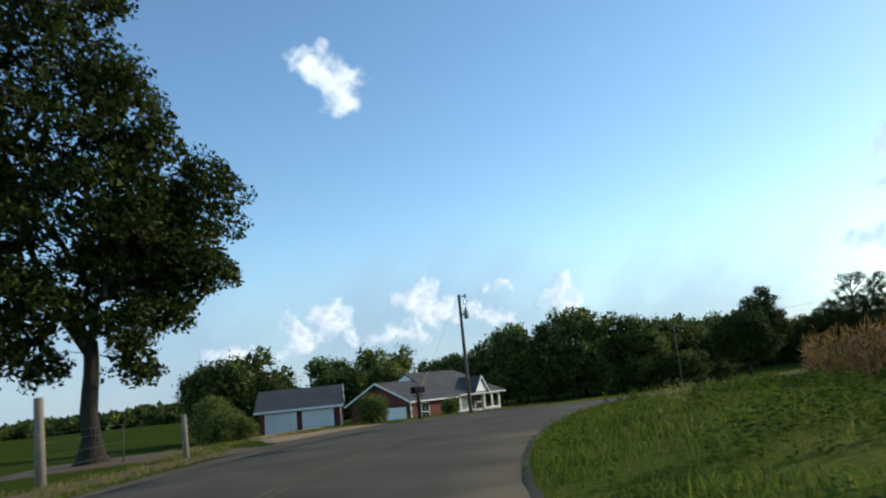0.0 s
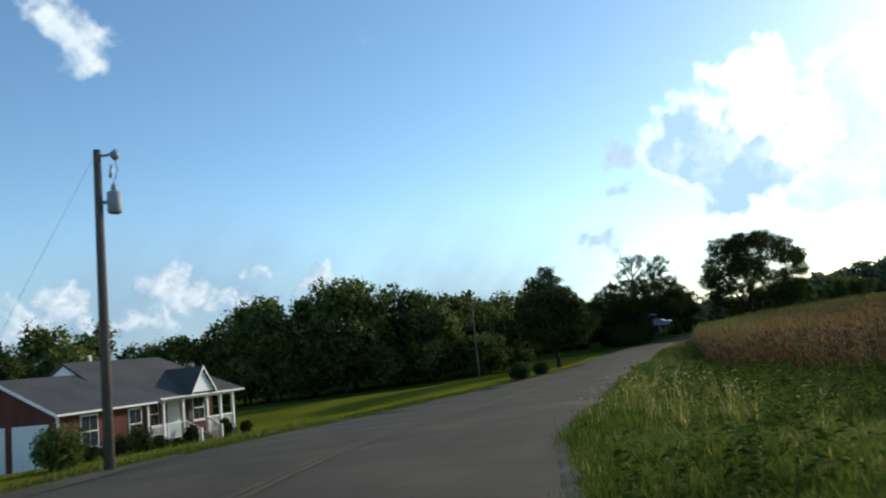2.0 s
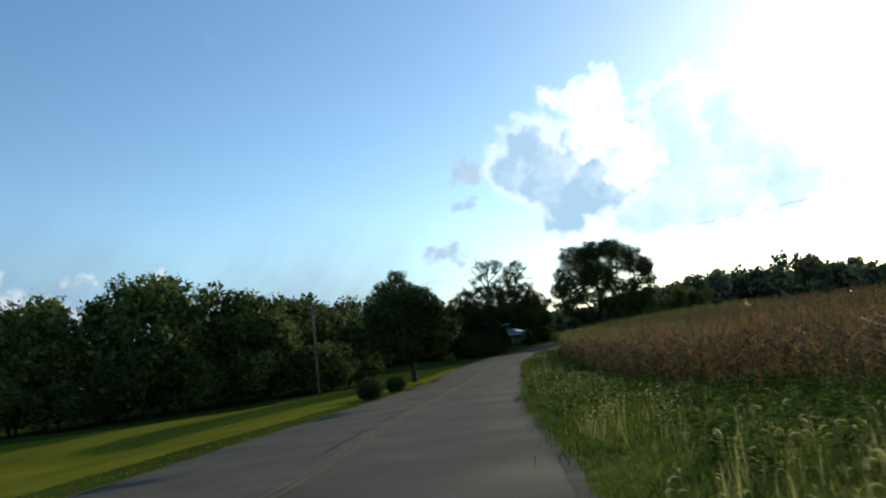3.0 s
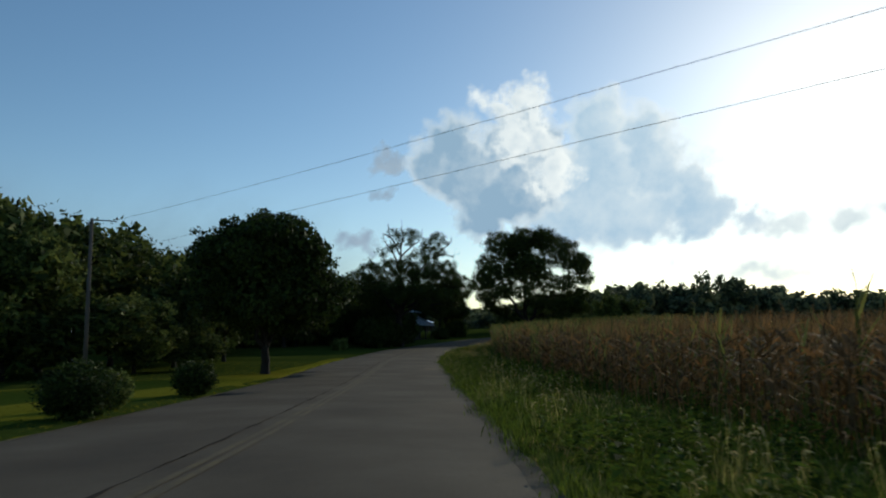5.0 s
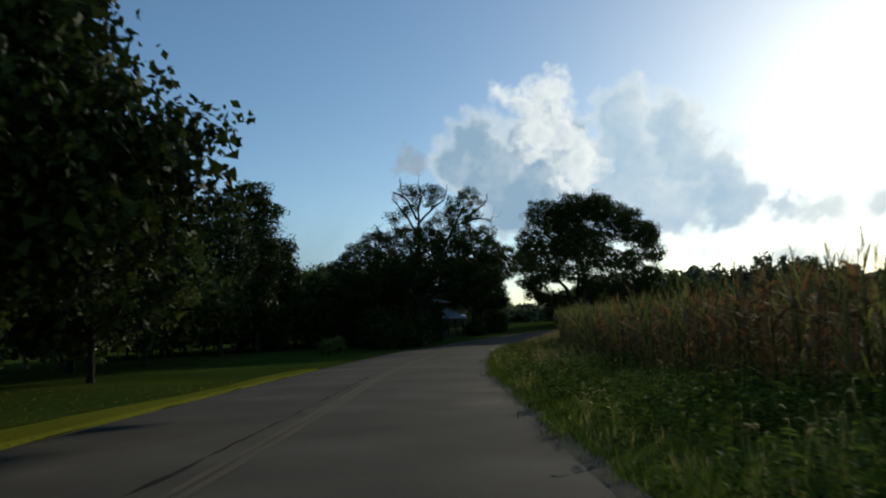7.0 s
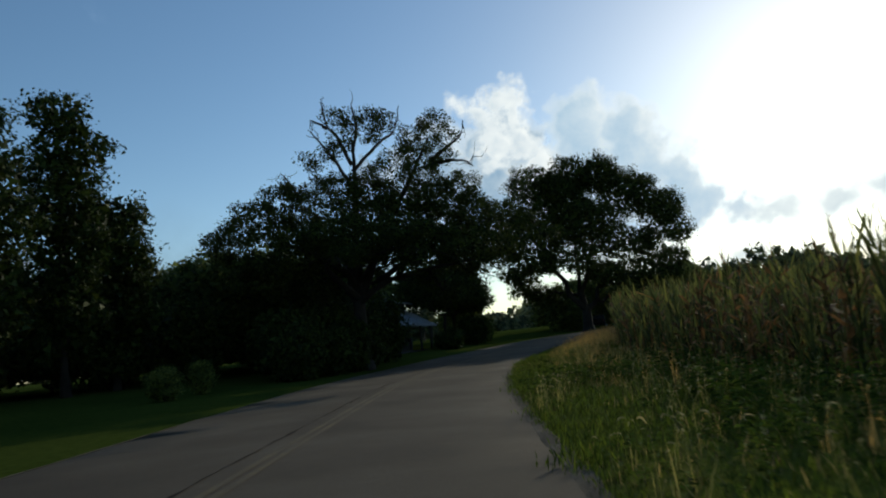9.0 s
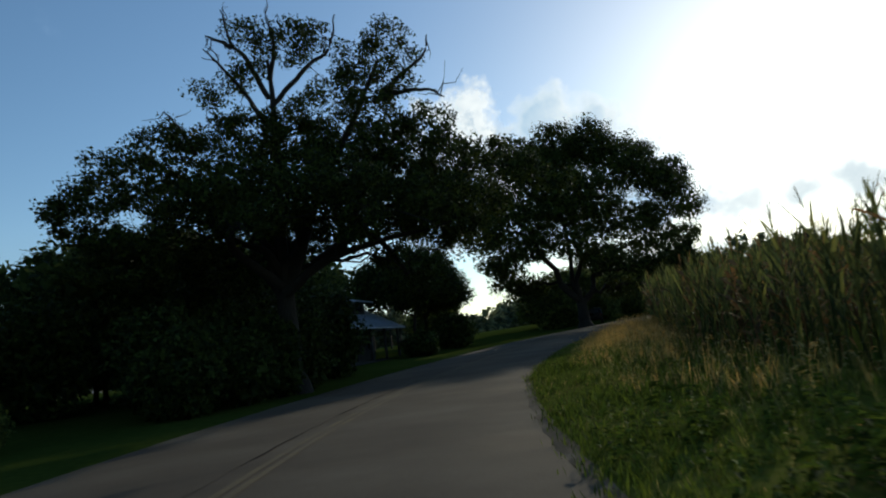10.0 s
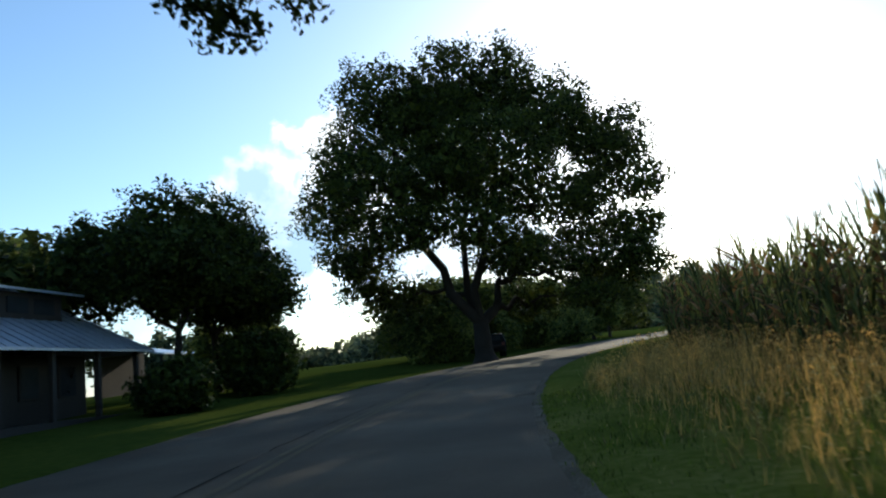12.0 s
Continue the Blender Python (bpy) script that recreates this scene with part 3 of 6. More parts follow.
def make_tree(name, label, m, seed, lobes, trunk_h, trunk_r, clumps, per, size, mat, flare=1.8, twigs=3, lean=(0, 0), snags=(), category="tree", group="", pad=0.15, core=0.8, tri=False, fill=1.2, broad=2.4, airy=99):
    """Trunk with limbs into every lobe, and leaf clumps on the lobes."""
    rng = np.random.RandomState(seed)
    root = thing(name, m, label, category, group)
    wood = Pile()
    top = np.array([lean[0], lean[1], trunk_h])
    line = bend((0, 0, -0.3), top, rng, 0.1, 8)
    r = trunk_r * np.linspace(1.0, 0.72, 8)
    r[0] *= flare
    r[1] *= 1 + (flare - 1) * 0.35
    wood.add(*tube_arrays(line, r, 10))
    centres, spread, inner = [], [], Pile()
    mean = np.mean([rad.mean() for _, rad in lobes])
    order = sorted(range(len(lobes)), key=lambda i: -lobes[i][1].mean() + 0.15 * np.linalg.norm(lobes[i][0] - top))
    limbs = []
    for rank, i in enumerate(order):
        c, rad = lobes[i]
        if rank < 4 or not limbs:
            join, lr = top * rng.uniform(0.8, 1.0), trunk_r * rng.uniform(0.42, 0.55)
        else:
            pts, rads = np.concatenate([q for q, _ in limbs]), np.concatenate([q for _, q in limbs])
            cost = np.linalg.norm(pts - c, axis=1) + 2.5 * np.maximum(0, pts[:, 2] - c[2])
            at = cost.argmin()
            join, lr = pts[at], min(rads[at] * 0.75, trunk_r * 0.35)
        limb = bend(join, c, rng, 0.28, 7, 0.06)
        radii = np.linspace(lr, max(lr * 0.35, 0.015), 7)
        limbs.append((limb[1:], radii[1:]))
        wood.add(*tube_arrays(limb, radii, 6))
        for k in range(twigs):
            d = rng.normal(0, 1, 3)
            d /= np.linalg.norm(d)
            tip = c + d * rad * 0.95
            a = limb[rng.randint(3, 7)]
            wood.add(*tube_arrays(bend(a, tip, rng, 0.35, 5), np.linspace(lr * 0.34, 0.012, 5), 4))
        k = max(5, int(clumps * rng.uniform(0.8, 1.2) * (rad.mean() / mean) ** 2))
        d = rng.normal(0, 1, (k, 3))
        d /= np.linalg.norm(d, axis=1)[:, None]
        rr = rng.uniform(0.3, 1.0, k) ** 0.6 if not core else rng.uniform(0.45, 1.0, k) ** 0.6
        if core and c[2] < airy:
            inner.add(*dense(rng, c, rad * core, size * broad, fill))
        centres.append(c + d * rr[:, None] * rad)
        spread.append(np.full(k, pad * mean) * rng.uniform(0.7, 1.35, k))
    for pts in snags:
        pts = smooth_line(np.asarray(pts, float), 4)
        pts[1:] += np.cumsum(rng.normal(0, 0.03, (len(pts) - 1, 3)), 0)
        thick = 0.12 if pts[0][2] > 5 else 0.3 if pts[-1][2] > 10 else 0.2
        wood.add(*tube_arrays(pts, np.linspace(thick, thick * 0.2, len(pts)), 7))
        for k in range(4):
            a = pts[rng.randint(len(pts) // 2, len(pts))]
            wood.add(*tube_arrays(bend(a, a + rng.normal(0, 0.6, 3) + np.array([0, 0, 0.25]), rng, 0.4, 4), np.linspace(0.03, 0.008, 4), 4))
    part("trunk", wood.mesh("trunk", M_BARK, True), M_BARK, root)
    inner.add(*leaves(rng, np.concatenate(centres), np.concatenate(spread), per, size, tri))
    part("crown", inner.mesh("crown", mat), mat, root)
    return root


def E3(*a):
    return np.array(a, float)


# the old oak with the dead top, beside the road
SNAG = (73.6, 130.8)


def facing(r, d, z, rr, rd, rz):
    """A lobe r metres along the road-facing side, d towards the road."""
    return 0.95 * E3(0.87 * r - 0.49 * d, -0.49 * r - 0.87 * d, z + 0.1), 0.98 * E3(0.75 * rr + 0.25 * rd, 0.25 * rr + 0.75 * rd, rz)


lobes = [facing(*q) for q in (
    (-6.9, 1.6, 7.3, 1.4, 1.8, 1.0), (-5.4, 1.0, 8.7, 1.7, 2.2, 1.3), (-3.8, 0, 9.6, 1.7, 2.2, 1.5), (-5.6, 0, 5.9, 1.8, 2.0, 1.0), (-3.0, 2, 6.8, 2.0, 2.0, 1.3),
    (-1.2, 0, 8.6, 2.0, 2.2, 1.5), (1.2, 0.6, 8.4, 2.1, 2.2, 1.5), (0.2, 3, 6.9, 1.9, 1.9, 1.1), (3.4, 0, 9.0, 2.1, 2.0, 1.4), (5.4, 0, 8.6, 1.9, 2.0, 1.3),
    (7.2, 0, 8.7, 1.5, 1.8, 1.2), (8.0, 0.5, 6.9, 1.5, 1.7, 1.1), (6.2, 0.5, 6.2, 1.6, 1.8, 1.0), (7.4, 1, 5.2, 0.9, 1.2, 0.6), (3.6, 2.5, 6.7, 1.9, 2.0, 1.1),
    (5.6, 4.2, 6.3, 1.7, 1.7, 0.9), (1.8, 5.2, 6.9, 1.7, 1.7, 0.9), (-1.5, 4.2, 7.2, 1.7, 1.7, 1.0), (-0.6, 0, 10.4, 1.4, 1.4, 1.0), (1.0, 0, 10.2, 1.6, 1.5, 1.0), (4.6, 0, 10.0, 1.5, 1.5, 1.0),
    (-0.7, 0.2, 15.0, 0.7, 0.7, 0.6), (1.4, -0.2, 15.0, 0.9, 0.8, 0.6), (0.3, 0, 14.4, 0.7, 0.7, 0.6), (1.1, 0.3, 13.8, 0.8, 0.8, 0.6), (-0.6, 0.3, 13.4, 0.6, 0.7, 0.6), (-1.1, 0, 12.9, 0.5, 0.6, 0.5),
    (-2.3, 0.2, 12.2, 0.7, 0.7, 0.5), (2.4, 0, 14.5, 0.6, 0.6, 0.5), (3.8, 0, 13.8, 0.8, 0.8, 0.6), (5.0, 0.2, 14.3, 0.9, 0.9, 0.6), (5.9, 0, 13.7, 0.8, 0.8, 0.6), (4.2, -0.2, 12.9, 1.0, 1.0, 0.7),
    (2.8, 0.2, 12.5, 0.9, 0.9, 0.7), (5.2, 0, 12.4, 1.0, 1.0, 0.7), (2.1, 0.2, 11.2, 1.4, 1.3, 0.9), (4.0, 0, 11.3, 1.4, 1.3, 0.9), (-1.9, 0, 10.8, 0.6, 0.6, 0.5), (6.6, 0, 10.4, 1.3, 1.3, 0.9), (-3.2, 0, 10.5, 0.7, 0.7, 0.5),
    (2.6, 5.4, 5.6, 0.9, 0.9, 0.7), (-0.6, 5.6, 5.8, 1.0, 1.0, 0.7), (-2.6, -2, 5.4, 1.8, 1.8, 1.2), (0.4, -3, 6.4, 2.0, 1.8, 1.4), (-5.4, 2.5, 5.4, 1.7, 1.7, 1.0), (-3.2, -2.5, 8.2, 1.8, 1.8, 1.3),
    (3.4, -3.0, 7.0, 1.9, 1.8, 1.3), (6.0, -3.2, 7.4, 1.7, 1.7, 1.1), (5.6, -1.8, 4.2, 0.8, 0.8, 0.7), (4.6, -1.6, 5.2, 0.9, 0.9, 0.6), (9.2, -6.6, 6.9, 0.8, 0.8, 0.5), (8.2, -5.0, 8.0, 1.0, 1.0, 0.7), (9.2, 4.0, 7.4, 1.0, 1.0, 0.6), (10.2, 4.8, 6.4, 0.7, 0.7, 0.45), (7.8, 3.2, 8.2, 1.0, 1.0, 0.7), (10.0, -6.0, 7.0, 0.5, 0.5, 0.4), (7.6, -3.6, 8.0, 1.3, 1.3, 0.9))]


def snag(*pts):
    return [tuple(facing(r, d, z, 1, 1, 1)[0]) for r, d, z in pts]


snags = [snag((0.0, 0, 10.8), (-0.7, 0, 12.1), (-1.6, 0.1, 13.5), (-2.3, 0, 14.3)), snag((0.1, 0, 12.0), (-0.6, 0.1, 13.8), (-1.1, 0, 14.4), (-1.4, 0, 15.1), (-1.5, 0, 16.1)), snag((-1.2, 0, 14.3), (-1.6, 0, 14.6), (-2.2, 0, 14.9)),
         snag((0.1, 0, 11.6), (1.1, 0, 12.6), (2.2, 0.1, 13.6), (2.8, 0, 14.0), (3.1, 0, 14.8), (3.3, 0, 15.7)), snag((0.2, 0, 12.8), (0.6, 0, 14.2), (0.4, 0.1, 15.6)), snag((4.4, 0, 11.6), (5.8, 0, 12.8), (6.8, 0.1, 13.5), (7.1, 0, 14.4)),
         snag((4.4, 0, 11.6), (5.9, 0, 12.0), (6.7, 0.1, 12.0), (7.3, 0, 11.8)), snag((-3.0, 0, 9.8), (-3.4, 0, 10.8), (-3.8, 0.1, 11.5)),
         snag((0, 0, 3.9), (0.1, 0, 8.0), (0.2, 0, 11.0), (0.1, 0, 13.6)), snag((0.1, 0, 4.0), (1.8, 0, 8.0), (3.4, 0, 10.6), (4.9, 0, 13.6)), snag((0, 0.5, 3.8), (1.8, 1.6, 4.9), (4.0, 3.0, 5.3), (6.2, 4.2, 5.6)), snag((0, 0.3, 4.0), (-1.6, 2.4, 5.6), (-1.2, 5.0, 6.0), (-0.6, 6.4, 5.2)), snag((2.2, 2.0, 5.1), (2.6, 4.6, 6.1), (2.7, 5.6, 5.8), (2.6, 6.0, 5.0)), snag((1.2, -0.4, 5.0), (3.4, -1.2, 6.2), (4.8, -1.7, 5.0), (5.8, -1.9, 3.4))]
make_tree("oak_tree", "old spreading oak with bare dead branches at its top", pose(*SNAG, gz(*SNAG)), 3, lobes, 4.2, 0.45, 30, 68, 0.128, M_LEAF_OAK, snags=snags, twigs=5, pad=0.19, core=0.78, fill=0.36, broad=2.0, airy=10.3)

# the great oak at the bend
OAK = (113.4, 148.6)
lobes = [(E3(-8.2, 0, 9.6), E3(2.3, 3.0, 2.0)), (E3(-6.8, 0, 12.6), E3(2.6, 3.2, 2.3)), (E3(-7.0, -1, 6.6), E3(1.8, 2.2, 1.2)), (E3(-4.6, 2, 4.6), E3(2.0, 2.2, 1.1)), (E3(10.0, 0, 7.0), E3(1.5, 2.0, 1.2)), (E3(7.6, 2, 4.2), E3(2.0, 2.2, 1.1)), (E3(3.8, 3, 3.4), E3(1.8, 2.0, 1.0)), (E3(9.4, -1, 4.8), E3(1.9, 2.0, 1.1)), (E3(6.2, -2, 3.3), E3(1.9, 2.0, 0.9)), (E3(-6.4, 0, 4.9), E3(1.6, 2.0, 0.9)), (E3(-4.4, 0, 16.2), E3(3.4, 4.0, 2.8)), (E3(-0.4, 0, 17.0), E3(2.8, 3.6, 2.4)), (E3(2.8, 0, 16.8), E3(2.3, 3.2, 2.4)), (E3(5.4, 0, 14.4), E3(3.0, 3.6, 2.6)), (E3(8.6, 0, 12.4), E3(2.7, 3.2, 2.2)), (E3(10.2, 0, 10.0), E3(1.8, 2.4, 1.8)), (E3(-4.6, -4, 10.0), E3(3.6, 3.2, 2.8)), (E3(1.5, -4, 11.0), E3(3.8, 3.4, 3.0)), (E3(-1, 3.6, 12.5), E3(4.4, 4, 3.2)), (E3(7.2, 1, 7.6), E3(2.8, 3.0, 1.7)), (E3(-5.8, -2, 6.8), E3(2.2, 2.6, 1.4)), (E3(3, 3, 6.4), E3(3.2, 3, 1.5)), (E3(-1.5, -1, 14), E3(3.4, 3.6, 2.6)), (E3(4.5, -2, 9), E3(3, 3, 2)), (E3(8.4, -1, 5.4), E3(2.0, 2.2, 1.2)), (E3(5.4, -1, 5.0), E3(2.0, 2.2, 1.2)), (E3(0.3, -4.6, 7.2), E3(2.6, 2.2, 1.5)), (E3(-3.0, -4.4, 7.4), E3(2.4, 2.2, 1.5)), (E3(2.6, -4.0, 5.6), E3(2.0, 2.0, 1.2)), (E3(7.2, 0, 9.6), E3(1.7, 2.2, 1.3)),
         (E3(2.5, 5.4, 17.6), E3(3.2, 2.6, 2.2)), (E3(6.4, 5.0, 15.8), E3(2.6, 2.4, 2.0)), (E3(9.4, 4.4, 13.0), E3(2.2, 2.2, 1.9)), (E3(-2.6, 5.0, 17.2), E3(2.8, 2.4, 2.0))]
make_tree("oak_tree", "tall broad oak standing alone at the bend of the road", pose(*OAK, gz(*OAK), 0, 0, -54), 5, lobes, 2.7, 0.62, 44, 72, 0.17, M_LEAF_OAK, twigs=4, pad=0.16, core=0.86, fill=1.2)

# the round maple on the lawn
MAPLE = (35.9, 87.6)
lobes = crown_lobes(np.random.RandomState(14), (0, 0, 4.5), (4.2, 4.2, 3.5), 36, 0.38) + crown_lobes(np.random.RandomState(15), (-0.3, -0.3, 5.6), (4.3, 4.3, 2.2), 14, 0.36) + crown_lobes(np.random.RandomState(16), (0.6, -0.2, 3.2), (4.4, 4.4, 1.9), 18, 0.38)
lobes += crown_lobes(np.random.RandomState(17), (0.4, -0.2, 4.0), (3.8, 3.8, 2.5), 18, 0.34)
make_tree("maple_tree", "dense round dark green maple on the mown lawn", pose(*MAPLE, gz(*MAPLE), 0, 0, 20), 8, lobes, 1.3, 0.24, 17, 42, 0.15, M_LEAF_MAPLE, twigs=2, core=0.85, fill=1.1, broad=1.7)

# the big oak behind the fence at the start
FIRST = (-11.6, 25.0)
lobes = [(E3(3.9, 0, 8.8), E3(1.5, 1.7, 1.6)), (E3(2.9, 0, 6.8), E3(1.7, 1.8, 1.2)), (E3(2.1, 0, 10.0), E3(1.9, 2.0, 1.8)), (E3(1.9, 0.3, 8.3), E3(1.6, 1.6, 1.4)), (E3(0.9, 0, 12.2), E3(2.0, 2.0, 1.9)), (E3(0.7, 0, 16.2), E3(0.75, 0.8, 0.8)), (E3(-1.6, 0, 15.4), E3(2.0, 2.2, 2.3)), (E3(-1.8, 0, 11.0), E3(2.6, 2.6, 2.4)), (E3(0.6, -1, 8.6), E3(2.2, 2.0, 2.0)), (E3(-2.6, -1, 7.6), E3(2.0, 2, 1.4)), (E3(-4.6, 0, 13), E3(2.8, 3, 3)), (E3(-5, 0, 9), E3(3, 3, 2.6)), (E3(2.9, 0.6, 5.4), E3(1.0, 1.2, 0.7)), (E3(-3.2, 0, 3.9), E3(1.6, 1.6, 0.9)), (E3(1.5, 0.6, 3.3), E3(1.0, 1.0, 0.8)), (E3(-1.9, 0.2, 3.5), E3(1.2, 1.2, 0.8)), (E3(0.9, -0.4, 4.4), E3(1.2, 1.2, 0.8)), (E3(0.75, 0, 17.0), E3(0.9, 0.9, 0.8)), (E3(-4.6, 0, 17), E3(2.4, 2.4, 2.2)), (E3(1.5, 1.5, 7.0), E3(2.0, 2.0, 1.5)), (E3(0.6, 1, 14), E3(1.4, 1.5, 1.3)), (E3(-2.6, -0.5, 5.8), E3(1.9, 1.9, 1.2)), (E3(-5.2, 0, 6.0), E3(2.2, 2.2, 1.6)), (E3(2.2, 0.5, 5.0), E3(1.3, 1.3, 0.8)), (E3(-1.2, -0.5, 4.9), E3(1.7, 1.7, 0.9)), (E3(3.8, 0, 6.3), E3(1.2, 1.4, 0.9)), (E3(-4.2, -0.5, 4.6), E3(2.0, 2.0, 1.0)), (E3(0.4, 0.4, 6.4), E3(1.8, 1.8, 1.2))]
make_tree("oak_tree", "large oak with a flared trunk behind the wire fence", pose(*FIRST, gz(*FIRST), 0, 0, 25), 9, lobes, 4.0, 0.33, 36, 72, 0.17, M_LEAF_OAK, flare=2.5, twigs=5, core=0.8, fill=1.0, broad=2.0)

# woods: a few kinds, copied
def wood_tree(seed, h, w, mat, label):
    rng = np.random.RandomState(seed)
    lobes = crown_lobes(rng, (0, 0, h * 0.52), (w / 2, w / 2, h * 0.48), 18, 0.42, False)
    t = make_tree("tree", label, pose(0, 0, 0), seed, lobes, h * 0.25, 0.018 * h, 14, 18, 0.24, mat, twigs=0, pad=0.2, group="woods beyond the lawn", core=0.85, tri=True, fill=1.2)
    return t


KINDS = [wood_tree(21, 10, 8, M_LEAF_WOOD, "leafy green tree in the woods beyond the lawn"), wood_tree(22, 11, 7, M_LEAF_WOOD, "leafy green tree in the woods beyond the lawn"), wood_tree(23, 9, 9, M_LEAF_DEEP, "dark green broad tree in the woods"), wood_tree(24, 10, 6, M_LEAF_PALE, "pale green slender tree at the edge of the woods")]
USED = set()


def plant(kind, x, y, h, w=1.0, turn=0.0):
    """One of the woods' trees, scaled to h metres."""
    base = (10, 11, 9, 10)[kind]
    src = KINDS[kind]
    m = pose(x, y, gz(x, y) - 0.05, 0, 0, turn)
    if kind in USED:
        ob = copy_thing(src, m)
    else:
        USED.add(kind)
        ob = src
        ob.matrix_world = m
    k = h / base
    ob.scale = (k * w, k * w, k)
    return ob


WOODS = [(5.5, 104, 9.5, 2), (10, 101, 11, 0), (14.5, 100, 11.5, 1), (19, 101, 12.2, 0), (24, 100, 11.4, 2), (29, 104, 11, 2), (34, 108, 10.5, 2), (38, 114, 10, 2), (43, 119, 11, 2), (48, 124, 11, 2),
         (-9, 92, 9.5, 3), (-4, 94, 9, 1), (1, 96, 7.5, 0), (-14, 92, 9, 0), (-20, 90, 8.5, 2), (-24, 84, 8.5, 0), (-17.5, 78, 6.5, 2), (-20.5, 80, 10.5, 2),
         (54, 142, 9.5, 2), (47, 136, 10, 1), (40, 128, 10.5, 2), (58, 143, 8, 2), (62, 145, 8, 0), (67, 147, 8.5, 2), (72, 148, 9, 0), (77, 150, 8.5, 2), (52, 140, 8, 0), (44, 128, 8, 2), (8, 98, 8, 0), (17, 96, 8.5, 2), (26, 96, 8, 0), (36, 101, 7.5, 2), (42, 108, 8, 2), (-12, 86, 8, 2), (-6, 88, 7.5, 0), (-23.5, 80, 9.5, 2), (-27, 86, 8, 1)]
WOODS += [(4.5 + 3.1 * k, 97.5 - 0.1 * k + 1.5 * math.sin(k * 2.1), 4.2 + 0.8 * math.sin(k * 1.7), (2, 0, 2, 2)[k % 4]) for k in range(11)]
WOODS += [(50 + 3.4 * k, 137 + 1.2 * k, 4.6 + 0.7 * math.sin(k * 1.3), (2, 0)[k % 2]) for k in range(9)]
WOODS += [(46 + 4.2 * k, 146 + 1.6 * k, 5.5 + 0.8 * math.sin(k * 1.9), (0, 2)[k % 2]) for k in range(7)]
for x, y, h, k in WOODS:
    plant(k, x, y, h, random.uniform(0.9, 1.15) * (1.35 if h < 6 else 1.0), random.uniform(0, 360))
# upright pear trees
for k, (x, y, h, w) in enumerate(((59.5, 133.9, 14.9, 1.08), (55.0, 130.0, 12.8, 1.3), (62.4, 136.5, 10.2, 1.1))):
    lobes = [(E3(0.35 * math.sin(i * 2.4), 0.35 * math.cos(i * 2.4), h * (0.16 + 0.105 * i)), E3(w, w, 1.0) * (1.5, 1.8, 2.0, 2.15, 2.15, 2.05, 1.85, 1.5)[i]) for i in range(8)]
    lobes = [(c, r * np.array([1, 1, 0.72])) for c, r in lobes]
    make_tree("pear_tree", "tall narrow dark green pear tree on the lawn", pose(x, y, gz(x, y), 0, 0, 70 * k), 60 + k, lobes, h * 0.5, 0.16, 30, 46, 0.17, M_LEAF_MAPLE, twigs=3, group="upright pear trees", core=0.88, fill=1.5)
# by the metal-roofed house
for x, y, h, w, k in ((89.0, 156.0, 8.6, 1.3, 2), (81.6, 147.6, 9.0, 1.1, 2), (78.6, 145.0, 9.2, 1.1, 2), (75.2, 142.4, 9.4, 1.1, 2), (72.0, 141.0, 9.2, 1.1, 2), (83.6, 150.5, 7.0, 1.2, 0), (90.5, 155.5, 7.4, 1.1, 0), (86, 160, 7.6, 1.2, 2), (103, 158, 6, 1, 0)):
    tagged(plant(k, x, y, h, w, random.uniform(0, 360)), "leafy tree beside the metal-roofed house", "tree", "trees at the farmhouse")
for k, (x, y, h, w) in enumerate(((93.8, 148.6, 9.3, 8.6), (98.2, 152.6, 8.6, 7.6))):
    lobes = crown_lobes(np.random.RandomState(70 + k), (0, 0, h * 0.56), (w / 2, w / 2, h * 0.4), 22, 0.38)
    make_tree("tree", "dark leafy tree beside the metal-roofed house", pose(x, y, gz(x, y), 0, 0, 50 * k), 80 + k, lobes, h * 0.3, 0.17, 24, 46, 0.15, M_LEAF_OAK, twigs=3, group="trees at the farmhouse", pad=0.18, core=0.82, fill=1.3)
# behind the oak at the bend
for x, y, h, w, k in ((117, 156, 6.0, 1.3, 2), (124, 158, 6.5, 1.3, 0), (131, 160, 7.0, 1.3, 2), (138, 160, 7, 1.3, 0), (146, 158, 8, 1.3, 1), (154, 160, 8, 1.3, 2)):
    tagged(plant(k, x, y, h, w, random.uniform(0, 360)), "low bushy tree behind the tall oak", "tree", "brush at the bend")


